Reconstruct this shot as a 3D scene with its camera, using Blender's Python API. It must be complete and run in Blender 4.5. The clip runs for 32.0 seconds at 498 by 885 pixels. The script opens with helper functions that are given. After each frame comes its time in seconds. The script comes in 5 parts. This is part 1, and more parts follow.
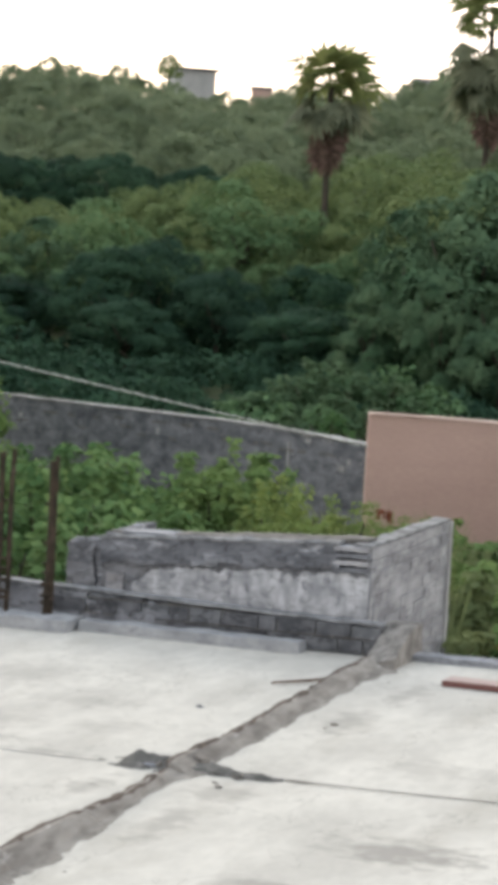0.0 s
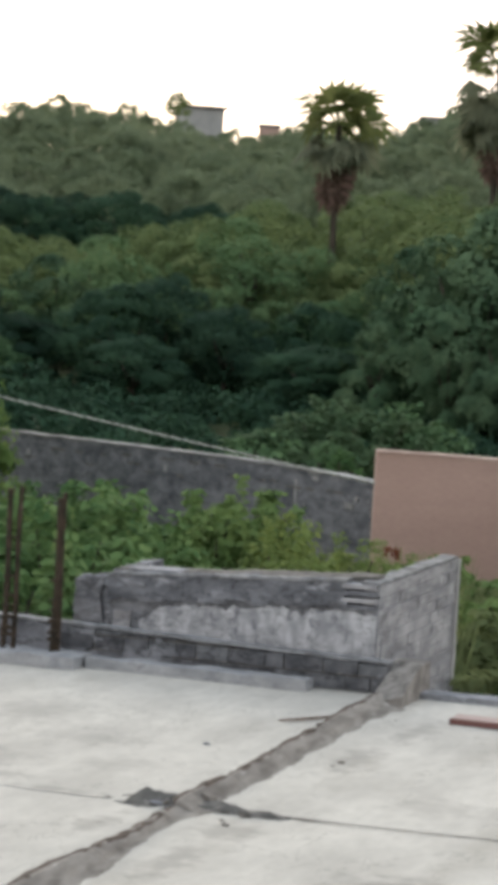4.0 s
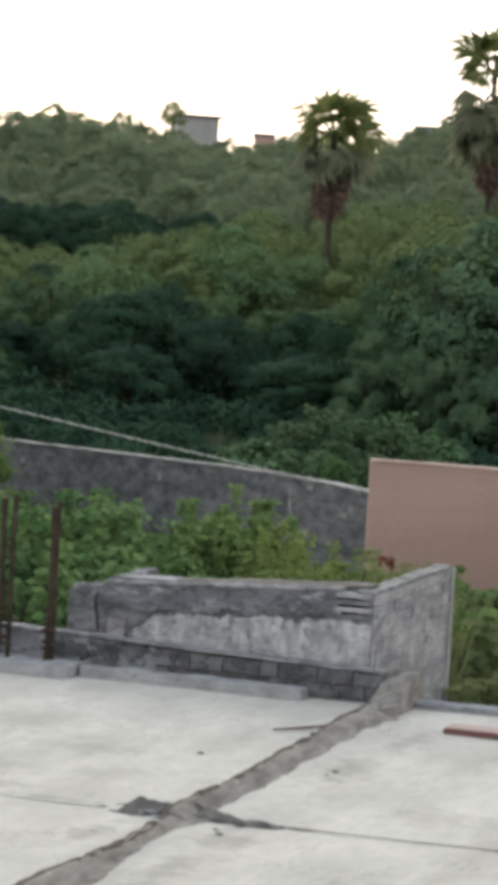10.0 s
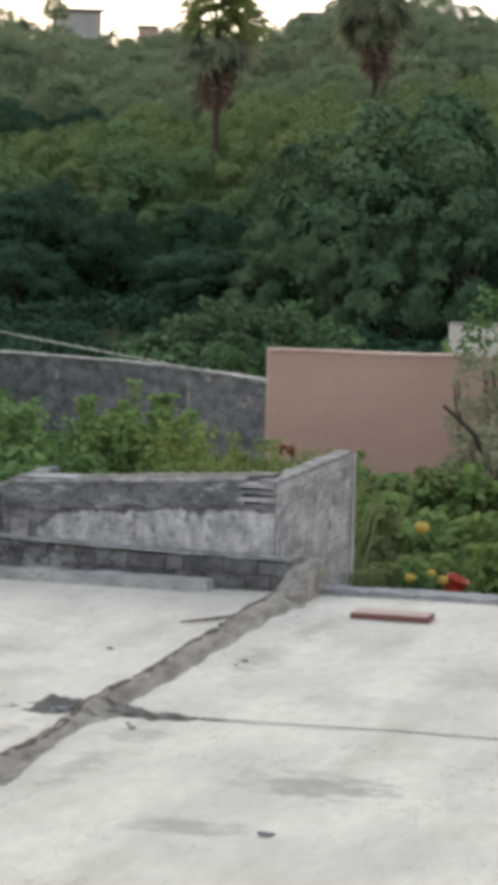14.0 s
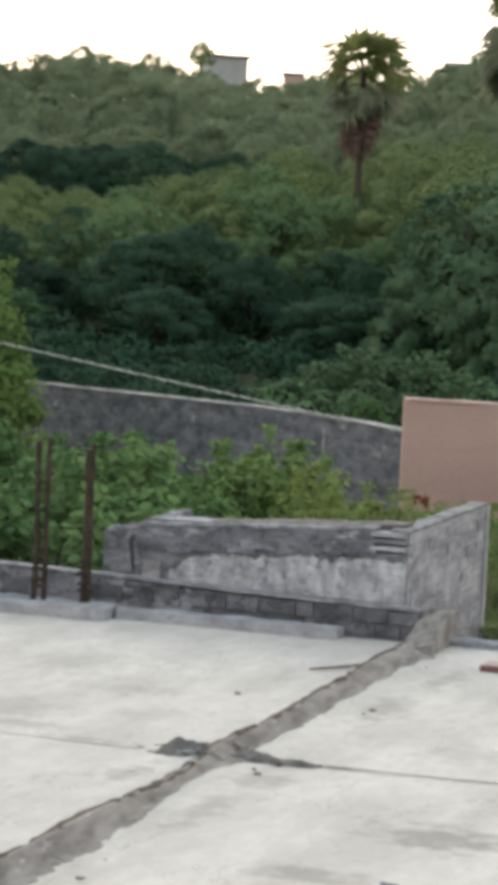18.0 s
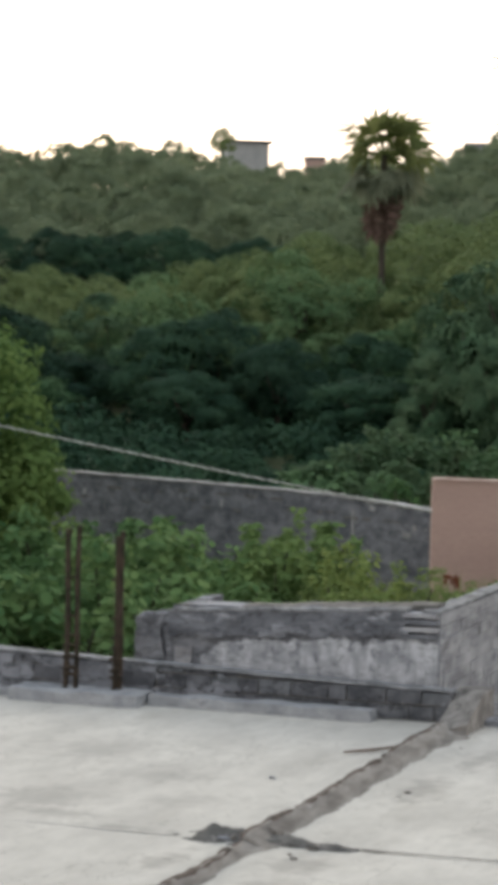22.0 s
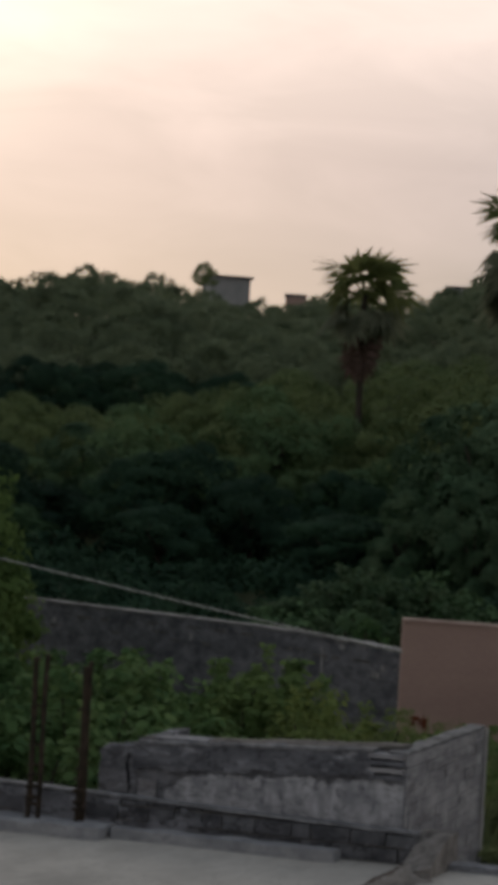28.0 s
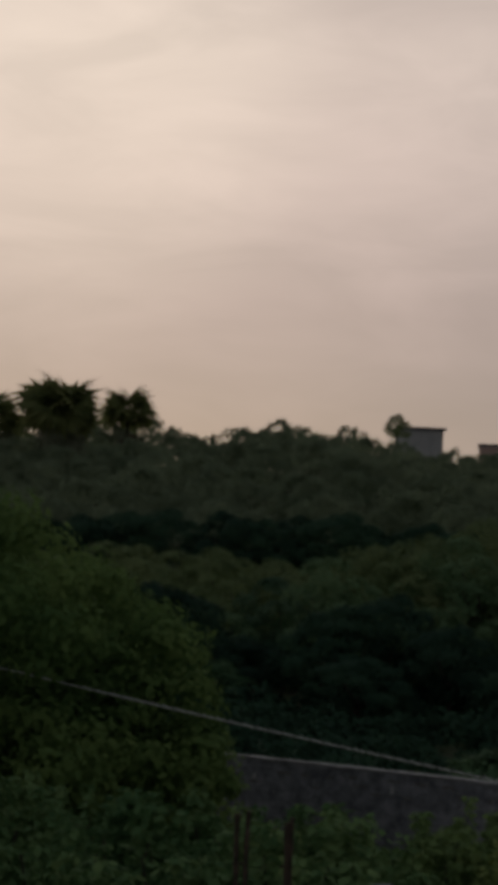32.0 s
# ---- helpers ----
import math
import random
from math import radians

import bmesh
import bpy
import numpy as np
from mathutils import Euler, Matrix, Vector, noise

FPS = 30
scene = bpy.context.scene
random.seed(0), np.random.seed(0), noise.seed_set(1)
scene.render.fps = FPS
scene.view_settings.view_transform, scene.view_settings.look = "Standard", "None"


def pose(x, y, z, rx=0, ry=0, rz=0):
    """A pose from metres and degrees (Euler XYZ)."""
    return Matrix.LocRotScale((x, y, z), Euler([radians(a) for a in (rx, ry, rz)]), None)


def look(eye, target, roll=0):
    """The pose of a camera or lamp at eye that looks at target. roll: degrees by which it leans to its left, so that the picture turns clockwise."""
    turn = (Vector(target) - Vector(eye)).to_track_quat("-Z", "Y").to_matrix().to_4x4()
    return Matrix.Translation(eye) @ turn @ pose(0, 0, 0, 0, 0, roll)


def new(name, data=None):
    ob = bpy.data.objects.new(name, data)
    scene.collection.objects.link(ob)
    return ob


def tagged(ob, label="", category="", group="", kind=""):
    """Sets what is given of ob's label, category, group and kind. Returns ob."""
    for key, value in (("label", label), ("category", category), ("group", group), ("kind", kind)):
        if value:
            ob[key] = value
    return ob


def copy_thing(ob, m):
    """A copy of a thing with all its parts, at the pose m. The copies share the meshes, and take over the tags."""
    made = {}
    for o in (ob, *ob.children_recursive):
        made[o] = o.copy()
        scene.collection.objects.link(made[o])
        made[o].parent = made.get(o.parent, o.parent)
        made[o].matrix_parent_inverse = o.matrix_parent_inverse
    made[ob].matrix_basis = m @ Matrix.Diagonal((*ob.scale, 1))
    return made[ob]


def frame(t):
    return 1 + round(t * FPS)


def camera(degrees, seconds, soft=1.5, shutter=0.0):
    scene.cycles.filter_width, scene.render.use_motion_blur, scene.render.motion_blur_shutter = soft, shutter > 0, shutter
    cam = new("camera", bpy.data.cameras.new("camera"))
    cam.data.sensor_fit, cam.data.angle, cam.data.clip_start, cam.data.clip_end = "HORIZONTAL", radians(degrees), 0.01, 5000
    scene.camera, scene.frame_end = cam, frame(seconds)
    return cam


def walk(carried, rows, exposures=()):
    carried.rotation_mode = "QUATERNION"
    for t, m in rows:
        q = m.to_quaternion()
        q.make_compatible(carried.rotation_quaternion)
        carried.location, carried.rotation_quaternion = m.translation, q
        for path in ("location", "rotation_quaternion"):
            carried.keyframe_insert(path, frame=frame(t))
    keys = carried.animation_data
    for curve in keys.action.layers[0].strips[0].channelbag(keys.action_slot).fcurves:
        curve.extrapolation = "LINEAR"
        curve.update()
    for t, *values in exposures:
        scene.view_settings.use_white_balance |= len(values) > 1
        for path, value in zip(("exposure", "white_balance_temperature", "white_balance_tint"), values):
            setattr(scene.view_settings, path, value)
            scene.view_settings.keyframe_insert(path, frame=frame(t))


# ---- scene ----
EYE = Vector((0, 0, 4.55))
# seconds, turn to the right, tilt up, lean (degrees)
TURNS = [
    (0, 0.000, -4.000, 3.209), (0.5, 0.306, -3.193, 3.061), (1, -0.212, -3.164, 3.336), (1.5, -0.301, -3.074, 3.306), (2, -0.284, -3.007, 3.340),
    (2.5, -0.240, -3.072, 3.303), (3, -0.436, -3.070, 3.231), (3.5, -0.230, -3.138, 3.246), (5.5, -0.255, -3.194, 3.345), (6, -0.288, -3.137, 3.213),
    (6.5, -0.203, -3.038, 3.285), (7, -0.167, -2.970, 3.455), (7.5, -0.144, -2.948, 3.486), (8, -0.001, -2.974, 3.431), (8.5, -0.112, -2.932, 3.581),
    (9, -0.167, -3.066, 3.393), (9.5, -0.175, -3.040, 3.198), (10, -0.107, -2.958, 3.358), (10.5, 0.253, -2.910, 3.554), (11, 0.913, -2.815, 3.768),
    (11.5, 1.208, -2.770, 4.017), (12, 2.468, -2.450, 4.241), (12.4, 3.169, -2.503, 3.818), (12.5, 3.184, -2.736, 3.895), (13, 2.881, -3.840, 2.366),
    (13.5, 2.669, -4.957, 1.568), (15.5, 1.226, -5.563, 0.450), (16, 1.288, -5.020, 1.258), (16.5, 0.542, -4.523, 2.166), (17, 0.007, -4.148, 2.611),
    (17.5, -0.605, -4.235, 2.872), (18, -0.792, -4.340, 2.589), (18.5, -1.638, -4.452, 2.379), (19, -2.679, -4.072, 2.501), (19.5, -3.355, -3.071, 2.460),
    (20, -3.479, -2.740, 2.166), (20.5, -2.703, -2.748, 1.706), (21, -1.529, -2.659, 1.204), (21.5, -1.394, -2.688, 1.188), (22, -1.495, -2.468, 1.330),
    (22.5, -1.205, -2.411, 1.356), (23, -1.079, -2.329, 1.443), (23.5, -1.089, -2.295, 1.406), (24, -1.040, -2.261, 1.579), (24.5, -0.745, -2.230, 1.810),
    (25, -0.288, -2.057, 1.765), (25.5, -0.323, -1.986, 2.019), (27.5, -0.858, 0.398, 3.146), (28, -1.029, 0.594, 3.275), (28.5, -2.182, 1.179, 3.598),
    (29, -2.404, 1.487, 3.595), (29.5, -2.542, 1.431, 3.611), (30, -2.519, 1.436, 3.738), (30.5, -2.577, 1.550, 3.676), (31, -2.642, 1.620, 3.744),
    (31.3, -3.723, 2.513, 3.380), (31.5, -5.454, 3.845, 2.567), (32, -5.590, 3.845, 2.193),
]


def aim(turn, tilt):
    a, e = radians(turn), radians(tilt)
    return Vector((math.sin(a) * math.cos(e), math.cos(a) * math.cos(e), math.sin(e)))


cam = camera(11.23, 32.0, soft=7.5)
walk(cam, [(t, look(EYE, EYE + aim(a, e), lean)) for t, a, e, lean in TURNS],
     exposures=[(0, 0.27, 6400, 7), (0.8, 0.1, 6400, 7), (2.1, 0.05, 6400, 7), (2.6, 0.0, 6400, 7), (13.5, 0.03, 6400, 6), (15.5, 0.14, 6400, 6), (19, 0.12, 6400, 7), (20, -0.12, 6400, 7), (25.5, -0.17, 6400, 7), (27.3, -1.75, 6400, 10), (28.2, -1.95, 6400, 10),
                (29, -2.15, 6350, 11), (31.1, -2.15, 6350, 11), (31.6, -2.6, 6350, 11), (32, -2.72, 6350, 11)])

# ---- light: a hazy evening sky, the veiled sun low ahead to the left ----
SUN_TURN, SUN_TILT = -11.0, 12.5
sun_dir = aim(SUN_TURN, SUN_TILT)
sun = new("sun", bpy.data.lights.new("sun", "SUN"))
sun.data.energy, sun.data.angle, sun.data.color = 1.5, radians(25), (1.0, 0.87, 0.68)
sun.matrix_world = look(sun_dir * 50, (0, 0, 0))


def build_world():
    w = bpy.data.worlds.new("evening_sky")
    scene.world = w
    w.use_nodes = True
    nt = w.node_tree
    nt.nodes.clear()
    n, ln = nt.nodes, nt.links

    def add(kind, **kw):
        node = n.new(kind)
        for k, v in kw.items():
            node.inputs[k].default_value = v
        return node

    sky = n.new("ShaderNodeTexSky")
    sky.sky_type, sky.sun_disc = "NISHITA", False
    sky.sun_elevation, sky.sun_rotation = radians(SUN_TILT), radians(SUN_TURN)
    sky.dust_density, sky.air_density, sky.ozone_density = 0.6, 1.0, 2.0
    bg1 = add("ShaderNodeBackground", Strength=0.05)
    ln.new(sky.outputs[0], bg1.inputs[0])
    tc = n.new("ShaderNodeTexCoord")
    sep = n.new("ShaderNodeSeparateXYZ")
    ln.new(tc.outputs["Generated"], sep.inputs[0])
    # cloud veil: pinkish low, cream above, grey-blue overhead
    ramp = n.new("ShaderNodeValToRGB")
    stops = [(0.0, (1.08, 0.95, 0.97)), (0.07, (1.19, 0.98, 0.97)), (0.12, (1.88, 1.50, 1.41)), (0.17, (2.95, 2.40, 2.12)), (0.22, (3.4, 2.85, 2.45)),
             (0.35, (1.60, 1.45, 1.36)), (0.6, (1.06, 1.08, 1.12)), (1.0, (0.92, 0.98, 1.06))]
    el = ramp.color_ramp.elements
    el[0].position, el[0].color = stops[0][0], (*stops[0][1], 1)
    el[1].position, el[1].color = stops[-1][0], (*stops[-1][1], 1)
    for p, c in stops[1:-1]:
        el.new(p).color = (*c, 1)
    ln.new(sep.outputs["Z"], ramp.inputs[0])
    # glow round the veiled sun
    dot = n.new("ShaderNodeVectorMath")
    dot.operation = "DOT_PRODUCT"
    dot.inputs[1].default_value = sun_dir
    ln.new(tc.outputs["Generated"], dot.inputs[0])
    glow = n.new("ShaderNodeMapRange")
    glow.interpolation_type = "SMOOTHSTEP"
    glow.inputs["From Min"].default_value, glow.inputs["From Max"].default_value = 0.9905, 1.0
    ln.new(dot.outputs["Value"], glow.inputs["Value"])
    # streaky clouds
    mp = n.new("ShaderNodeMapping")
    mp.inputs["Rotation"].default_value = (0, 0.30, 0)
    mp.inputs["Scale"].default_value = (6, 6, 19)
    ln.new(tc.outputs["Generated"], mp.inputs[0])
    cl = add("ShaderNodeTexNoise", Scale=1.7, Detail=5.0, Roughness=0.55, Distortion=0.6)
    ln.new(mp.outputs[0], cl.inputs["Vector"])
    cr = n.new("ShaderNodeMapRange")
    cr.inputs["From Min"].default_value, cr.inputs["From Max"].default_value = 0.35, 0.70
    cr.inputs["To Min"].default_value, cr.inputs["To Max"].default_value = 0.90, 1.09
    ln.new(cl.outputs["Fac"], cr.inputs["Value"])
    wide = n.new("ShaderNodeMapRange")
    wide.interpolation_type = "SMOOTHSTEP"
    wide.inputs["From Min"].default_value, wide.inputs["From Max"].default_value = 0.93, 1.0
    ln.new(dot.outputs["Value"], wide.inputs["Value"])
    wcol = n.new("ShaderNodeVectorMath")
    wcol.operation = "SCALE"
    wcol.inputs[0].default_value = (0.42, 0.18, 0.10)
    ln.new(wide.outputs[0], wcol.inputs["Scale"])
    gcol = n.new("ShaderNodeVectorMath")
    gcol.operation = "SCALE"
    gcol.inputs[0].default_value = (0.6, 0.56, 0.38)
    ln.new(glow.outputs[0], gcol.inputs["Scale"])
    tot = n.new("ShaderNodeVectorMath")
    tot.operation = "ADD"
    tot0 = n.new("ShaderNodeVectorMath")
    tot0.operation = "ADD"
    ln.new(ramp.outputs[0], tot0.inputs[0])
    ln.new(wcol.outputs[0], tot0.inputs[1])
    ln.new(tot0.outputs[0], tot.inputs[0])
    ln.new(gcol.outputs[0], tot.inputs[1])
    mul = n.new("ShaderNodeVectorMath")
    mul.operation = "SCALE"
    ln.new(tot.outputs[0], mul.inputs[0])
    ln.new(cr.outputs[0], mul.inputs["Scale"])
    # the sky dims away from the sunset
    flat = n.new("ShaderNodeVectorMath")
    flat.operation = "DOT_PRODUCT"
    flat.inputs[1].default_value = (math.sin(radians(SUN_TURN)), math.cos(radians(SUN_TURN)), 0.15)
    ln.new(tc.outputs["Generated"], flat.inputs[0])
    dim = n.new("ShaderNodeMapRange")
    for k, v in zip(("From Min", "From Max", "To Min", "To Max"), (-1.0, 0.9, 0.50, 1.0)):
        dim.inputs[k].default_value = v
    ln.new(flat.outputs["Value"], dim.inputs["Value"])
    bg2 = n.new("ShaderNodeBackground")
    ln.new(dim.outputs[0], bg2.inputs["Strength"])
    ln.new(mul.outputs[0], bg2.inputs[0])
    s = n.new("ShaderNodeAddShader")
    ln.new(bg1.outputs[0], s.inputs[0])
    ln.new(bg2.outputs[0], s.inputs[1])
    out = n.new("ShaderNodeOutputWorld")
    ln.new(s.outputs[0], out.inputs[0])


build_world()


# ---- materials ----
def material(name, dark, light, scale=4.0, rough=0.85, bump=0.3, fine=30.0, stain=None, stain_scale=1.0, stain_at=(0.55, 0.7),
             per="", vary=0.25, sheer=0.0, stretch=(1, 1, 1), metal=0.0, gloss=0.25, speck=0.35, cracks=None):
    """Two tones mixed by broad noise, fine grain in colour and relief, an optional stain, variation from piece to piece."""
    m = bpy.data.materials.new(name)
    m.use_nodes = True
    nt = m.node_tree
    n, ln = nt.nodes, nt.links
    bsdf = n["Principled BSDF"]
    bsdf.inputs["Roughness"].default_value = rough
    bsdf.inputs["Metallic"].default_value = metal
    bsdf.inputs["Specular IOR Level"].default_value = gloss
    tc = n.new("ShaderNodeTexCoord")
    mp = n.new("ShaderNodeMapping")
    mp.inputs["Scale"].default_value = stretch
    ln.new(n.new("ShaderNodeNewGeometry").outputs["Position"] if per == "object" else tc.outputs["Object"], mp.inputs[0])

    def noise_tex(s, detail=4.0, rgh=0.55):
        t = n.new("ShaderNodeTexNoise")
        t.inputs["Scale"].default_value, t.inputs["Detail"].default_value, t.inputs["Roughness"].default_value = s, detail, rgh
        ln.new(mp.outputs[0], t.inputs["Vector"])
        return t

    def mix(fac, a, b, kind="MIX"):
        x = n.new("ShaderNodeMix")
        x.data_type, x.blend_type = "RGBA", kind
        for slot, v in ((0, fac), (6, a), (7, b)):
            if isinstance(v, (int, float)):
                x.inputs[slot].default_value = v
            elif isinstance(v, tuple):
                x.inputs[slot].default_value = (*v, 1)
            else:
                ln.new(v, x.inputs[slot])
        return x.outputs[2]

    def span(v, a, b, lo=0.0, hi=1.0):
        r = n.new("ShaderNodeMapRange")
        for k, q in zip(("From Min", "From Max", "To Min", "To Max"), (a, b, lo, hi)):
            r.inputs[k].default_value = q
        ln.new(v, r.inputs["Value"])
        return r.outputs[0]

    broad, grain = noise_tex(scale), noise_tex(fine, 3.0, 0.7)
    col = mix(span(broad.outputs["Fac"], 0.36, 0.64), dark, light)
    col = mix(span(grain.outputs["Fac"], 0.3, 0.75, 0.0, speck), col, tuple(0.6 * c for c in dark))
    if stain:
        st = noise_tex(stain_scale, 5.0, 0.62)
        col = mix(span(st.outputs["Fac"], *stain_at), col, stain)
    if cracks:
        c_scale, c_width, c_most, c_stretch = cracks
        cm = n.new("ShaderNodeMapping")
        cm.inputs["Scale"].default_value = c_stretch
        ln.new(mp.inputs[0].links[0].from_socket, cm.inputs[0])
        ct = n.new("ShaderNodeTexNoise")
        ct.inputs["Scale"].default_value, ct.inputs["Detail"].default_value, ct.inputs["Roughness"].default_value = c_scale, 4.0, 0.6
        ln.new(cm.outputs[0], ct.inputs["Vector"])
        off = n.new("ShaderNodeMath")
        off.operation, off.inputs[1].default_value = "SUBTRACT", 0.5
        ln.new(ct.outputs["Fac"], off.inputs[0])
        ab = n.new("ShaderNodeMath")
        ab.operation = "ABSOLUTE"
        ln.new(off.outputs[0], ab.inputs[0])
        col = mix(span(ab.outputs[0], 0.0, c_width, c_most, 0.0), col, tuple(0.35 * c for c in dark))
    if per:
        src = n.new("ShaderNodeObjectInfo").outputs["Random"] if per == "object" else n.new("ShaderNodeNewGeometry").outputs["Random Per Island"]
        if per == "both":
            two = n.new("ShaderNodeMath")
            two.operation, two.inputs[1].default_value = "MULTIPLY_ADD", 0.4
            ln.new(src, two.inputs[0])
            ln.new(span(n.new("ShaderNodeObjectInfo").outputs["Random"], 0, 1, 0, 0.6), two.inputs[2])
            src = two.outputs[0]
        hsv = n.new("ShaderNodeHueSaturation")
        ln.new(col, hsv.inputs["Color"])
        ln.new(span(src, 0, 1, 1 - vary, 1 + vary), hsv.inputs["Value"])
        ln.new(span(src, 0, 1, 0.5 + vary * 0.07, 0.5 - vary * 0.07), hsv.inputs["Hue"])
        col = hsv.outputs[0]
    ln.new(col, bsdf.inputs["Base Color"])
    if bump:
        b = n.new("ShaderNodeBump")
        b.inputs["Strength"].default_value, b.inputs["Distance"].default_value = bump, 0.02
        ln.new(grain.outputs["Fac"], b.inputs["Height"])
        ln.new(b.outputs[0], bsdf.inputs["Normal"])
    if sheer:
        tr = n.new("ShaderNodeBsdfTranslucent")
        ln.new(col, tr.inputs["Color"])
        ms = n.new("ShaderNodeMixShader")
        ms.inputs[0].default_value = sheer
        ln.new(bsdf.outputs[0], ms.inputs[1])
        ln.new(tr.outputs[0], ms.inputs[2])
        ln.new(ms.outputs[0], n["Material Output"].inputs[0])
    return m


LIME = material("limewashed_roof", (0.50, 0.488, 0.452), (0.64, 0.624, 0.576), 1.1, 0.9, 0.9, 6, (0.41, 0.395, 0.355), 1.0, (0.56, 0.78), stretch=(1.0, 0.4, 1), cracks=(0.9, 0.006, 0.30, (1.0, 0.5, 1)))


def add_stains(m, spots, colour):
    """Soft-edged dark smears at given places (object space), broken by noise."""
    nt = m.node_tree
    n, ln = nt.nodes, nt.links
    bsdf = n["Principled BSDF"]
    tc = n.new("ShaderNodeTexCoord")
    no = n.new("ShaderNodeTexNoise")
    no.inputs["Scale"].default_value, no.inputs["Detail"].default_value = 5.0, 6.0
    ln.new(tc.outputs["Object"], no.inputs["Vector"])
    for x, y, sx, sy, most in spots:
        src = bsdf.inputs["Base Color"].links[0].from_socket
        mp = n.new("ShaderNodeMapping")
        mp.vector_type = "POINT"
        mp.inputs["Location"].default_value = (-x / sx, -y / sy, 0)
        mp.inputs["Scale"].default_value = (1 / sx, 1 / sy, 0)
        ln.new(tc.outputs["Object"], mp.inputs[0])
        le = n.new("ShaderNodeVectorMath")
        le.operation = "LENGTH"
        ln.new(mp.outputs[0], le.inputs[0])
        ad = n.new("ShaderNodeMath")
        ad.operation, ad.inputs[1].default_value = "MULTIPLY_ADD", 2.4
        ln.new(no.outputs["Fac"], ad.inputs[0])
        ln.new(le.outputs["Value"], ad.inputs[2])
        mr = n.new("ShaderNodeMapRange")
        for k, v in zip(("From Min", "From Max", "To Min", "To Max"), (1.5, 2.2, most, 0.0)):
            mr.inputs[k].default_value = v
        ln.new(ad.outputs[0], mr.inputs["Value"])
        mx = n.new("ShaderNodeMix")
        mx.data_type = "RGBA"
        ln.new(mr.outputs[0], mx.inputs[0])
        ln.new(src, mx.inputs[6])
        mx.inputs[7].default_value = (*colour, 1)
        ln.new(mx.outputs[2], bsdf.inputs["Base Color"])


add_stains(LIME, ((-4.45, 19.2, 0.75, 0.55, 0.75), (-5.1, 17.6, 0.5, 0.35, 0.6), (-9.6, 22.6, 0.7, 0.7, 0.35), (-6.4, 20.6, 0.35, 0.5, 0.5), (-6.35, 24.6, 0.25, 0.9, 0.5),
                  (-10.2, 25.5, 0.9, 0.9, 0.25), (-3.9, 24.2, 0.8, 0.8, 0.3), (-7.5, 20.3, 0.2, 0.6, 0.5),
                  (-9.2, 21.9, 0.55, 0.3, 0.4), (-8.43, 21.5, 0.6, 0.15, 0.5), (-10.0, 21.8, 0.5, 0.3, 0.3), (-8.3, 23.0, 0.5, 0.4, 0.25), (-6.2, 26.6, 0.25, 0.9, 0.5), (-6.45, 19.2, 0.22, 0.9, 0.5),
                  (-5.0, 22.6, 0.6, 0.5, 0.25), (-9.1, 24.2, 0.7, 0.4, 0.25)), (0.25, 0.24, 0.225))
MORTAR = material("old_mortar", (0.175, 0.162, 0.147), (0.345, 0.325, 0.298), 6.0, 0.95, 0.6, 22, (0.47, 0.455, 0.43), 8.0, (0.62, 0.74), speck=0.3, stretch=(1, 0.3, 1))
STUB = material("crumbling_cement", (0.185, 0.175, 0.163), (0.365, 0.350, 0.330), 4.0, 0.95, 0.6, 18, (0.10, 0.095, 0.09), 3.6, (0.56, 0.68), cracks=(3.0, 0.02, 0.7, (1, 1, 1)))
BROKEN = material("broken_brown_edge", (0.085, 0.07, 0.06), (0.175, 0.142, 0.122), 9, 0.95, 0.8, 30)
FADED_JOINT = material("faded_joint", (0.36, 0.355, 0.335), (0.52, 0.51, 0.48), 3, 0.95, 0.5, 25)
STAINED = material("stained_cement", (0.164, 0.172, 0.189), (0.347, 0.362, 0.392), 3.2, 0.95, 0.7, 17, (0.082, 0.085, 0.095), 2.6, (0.58, 0.70), stretch=(0.7, 1, 1), cracks=(2.6, 0.022, 0.80, (0.7, 0.7, 2.2)))
# wall colour lightened to carry the haze over the hilltop houses
HAZY_WALL = material("hazed_cement", (0.40, 0.415, 0.42), (0.50, 0.51, 0.51), 0.8, 0.95, 0.2, 6)
RENDER_COAT = material("thin_grey_render", (0.164, 0.172, 0.191), (0.289, 0.302, 0.329), 3, 0.95, 0.6, 18, (0.087, 0.09, 0.101), 3.4, (0.58, 0.70), cracks=(2.6, 0.022, 0.85, (0.7, 0.7, 2.2)))
CAPSTONE = material("grey_capping", (0.164, 0.172, 0.182), (0.347, 0.36, 0.376), 3.5, 0.95, 0.5, 20, (0.097, 0.10, 0.106), 3.0, (0.56, 0.68), cracks=(2.6, 0.022, 0.60, (0.7, 0.7, 2.2)))
DARK_MORTAR = material("dark_mortar_and_gap_shade", (0.10, 0.100, 0.095), (0.22, 0.212, 0.20), 6, 0.95, 0.7, 25, (0.38, 0.37, 0.35), 7.0, (0.60, 0.70))
BLOCK = material("concrete_block", (0.082, 0.088, 0.098), (0.174, 0.18, 0.196), 4, 0.95, 0.5, 30, (0.289, 0.30, 0.318), 1.6, (0.62, 0.74), per="object", vary=0.22, cracks=(2.8, 0.025, 0.8, (1, 1, 1.6)))
STONE = material("pale_block", (0.295, 0.303, 0.324), (0.50, 0.508, 0.53), 4.5, 0.95, 0.6, 18, (0.20, 0.204, 0.216), 3.2, (0.56, 0.70), per="object", vary=0.14, stretch=(0.6, 0.35, 1.1), cracks=(2.2, 0.016, 0.55, (0.3, 0.22, 1.8)))
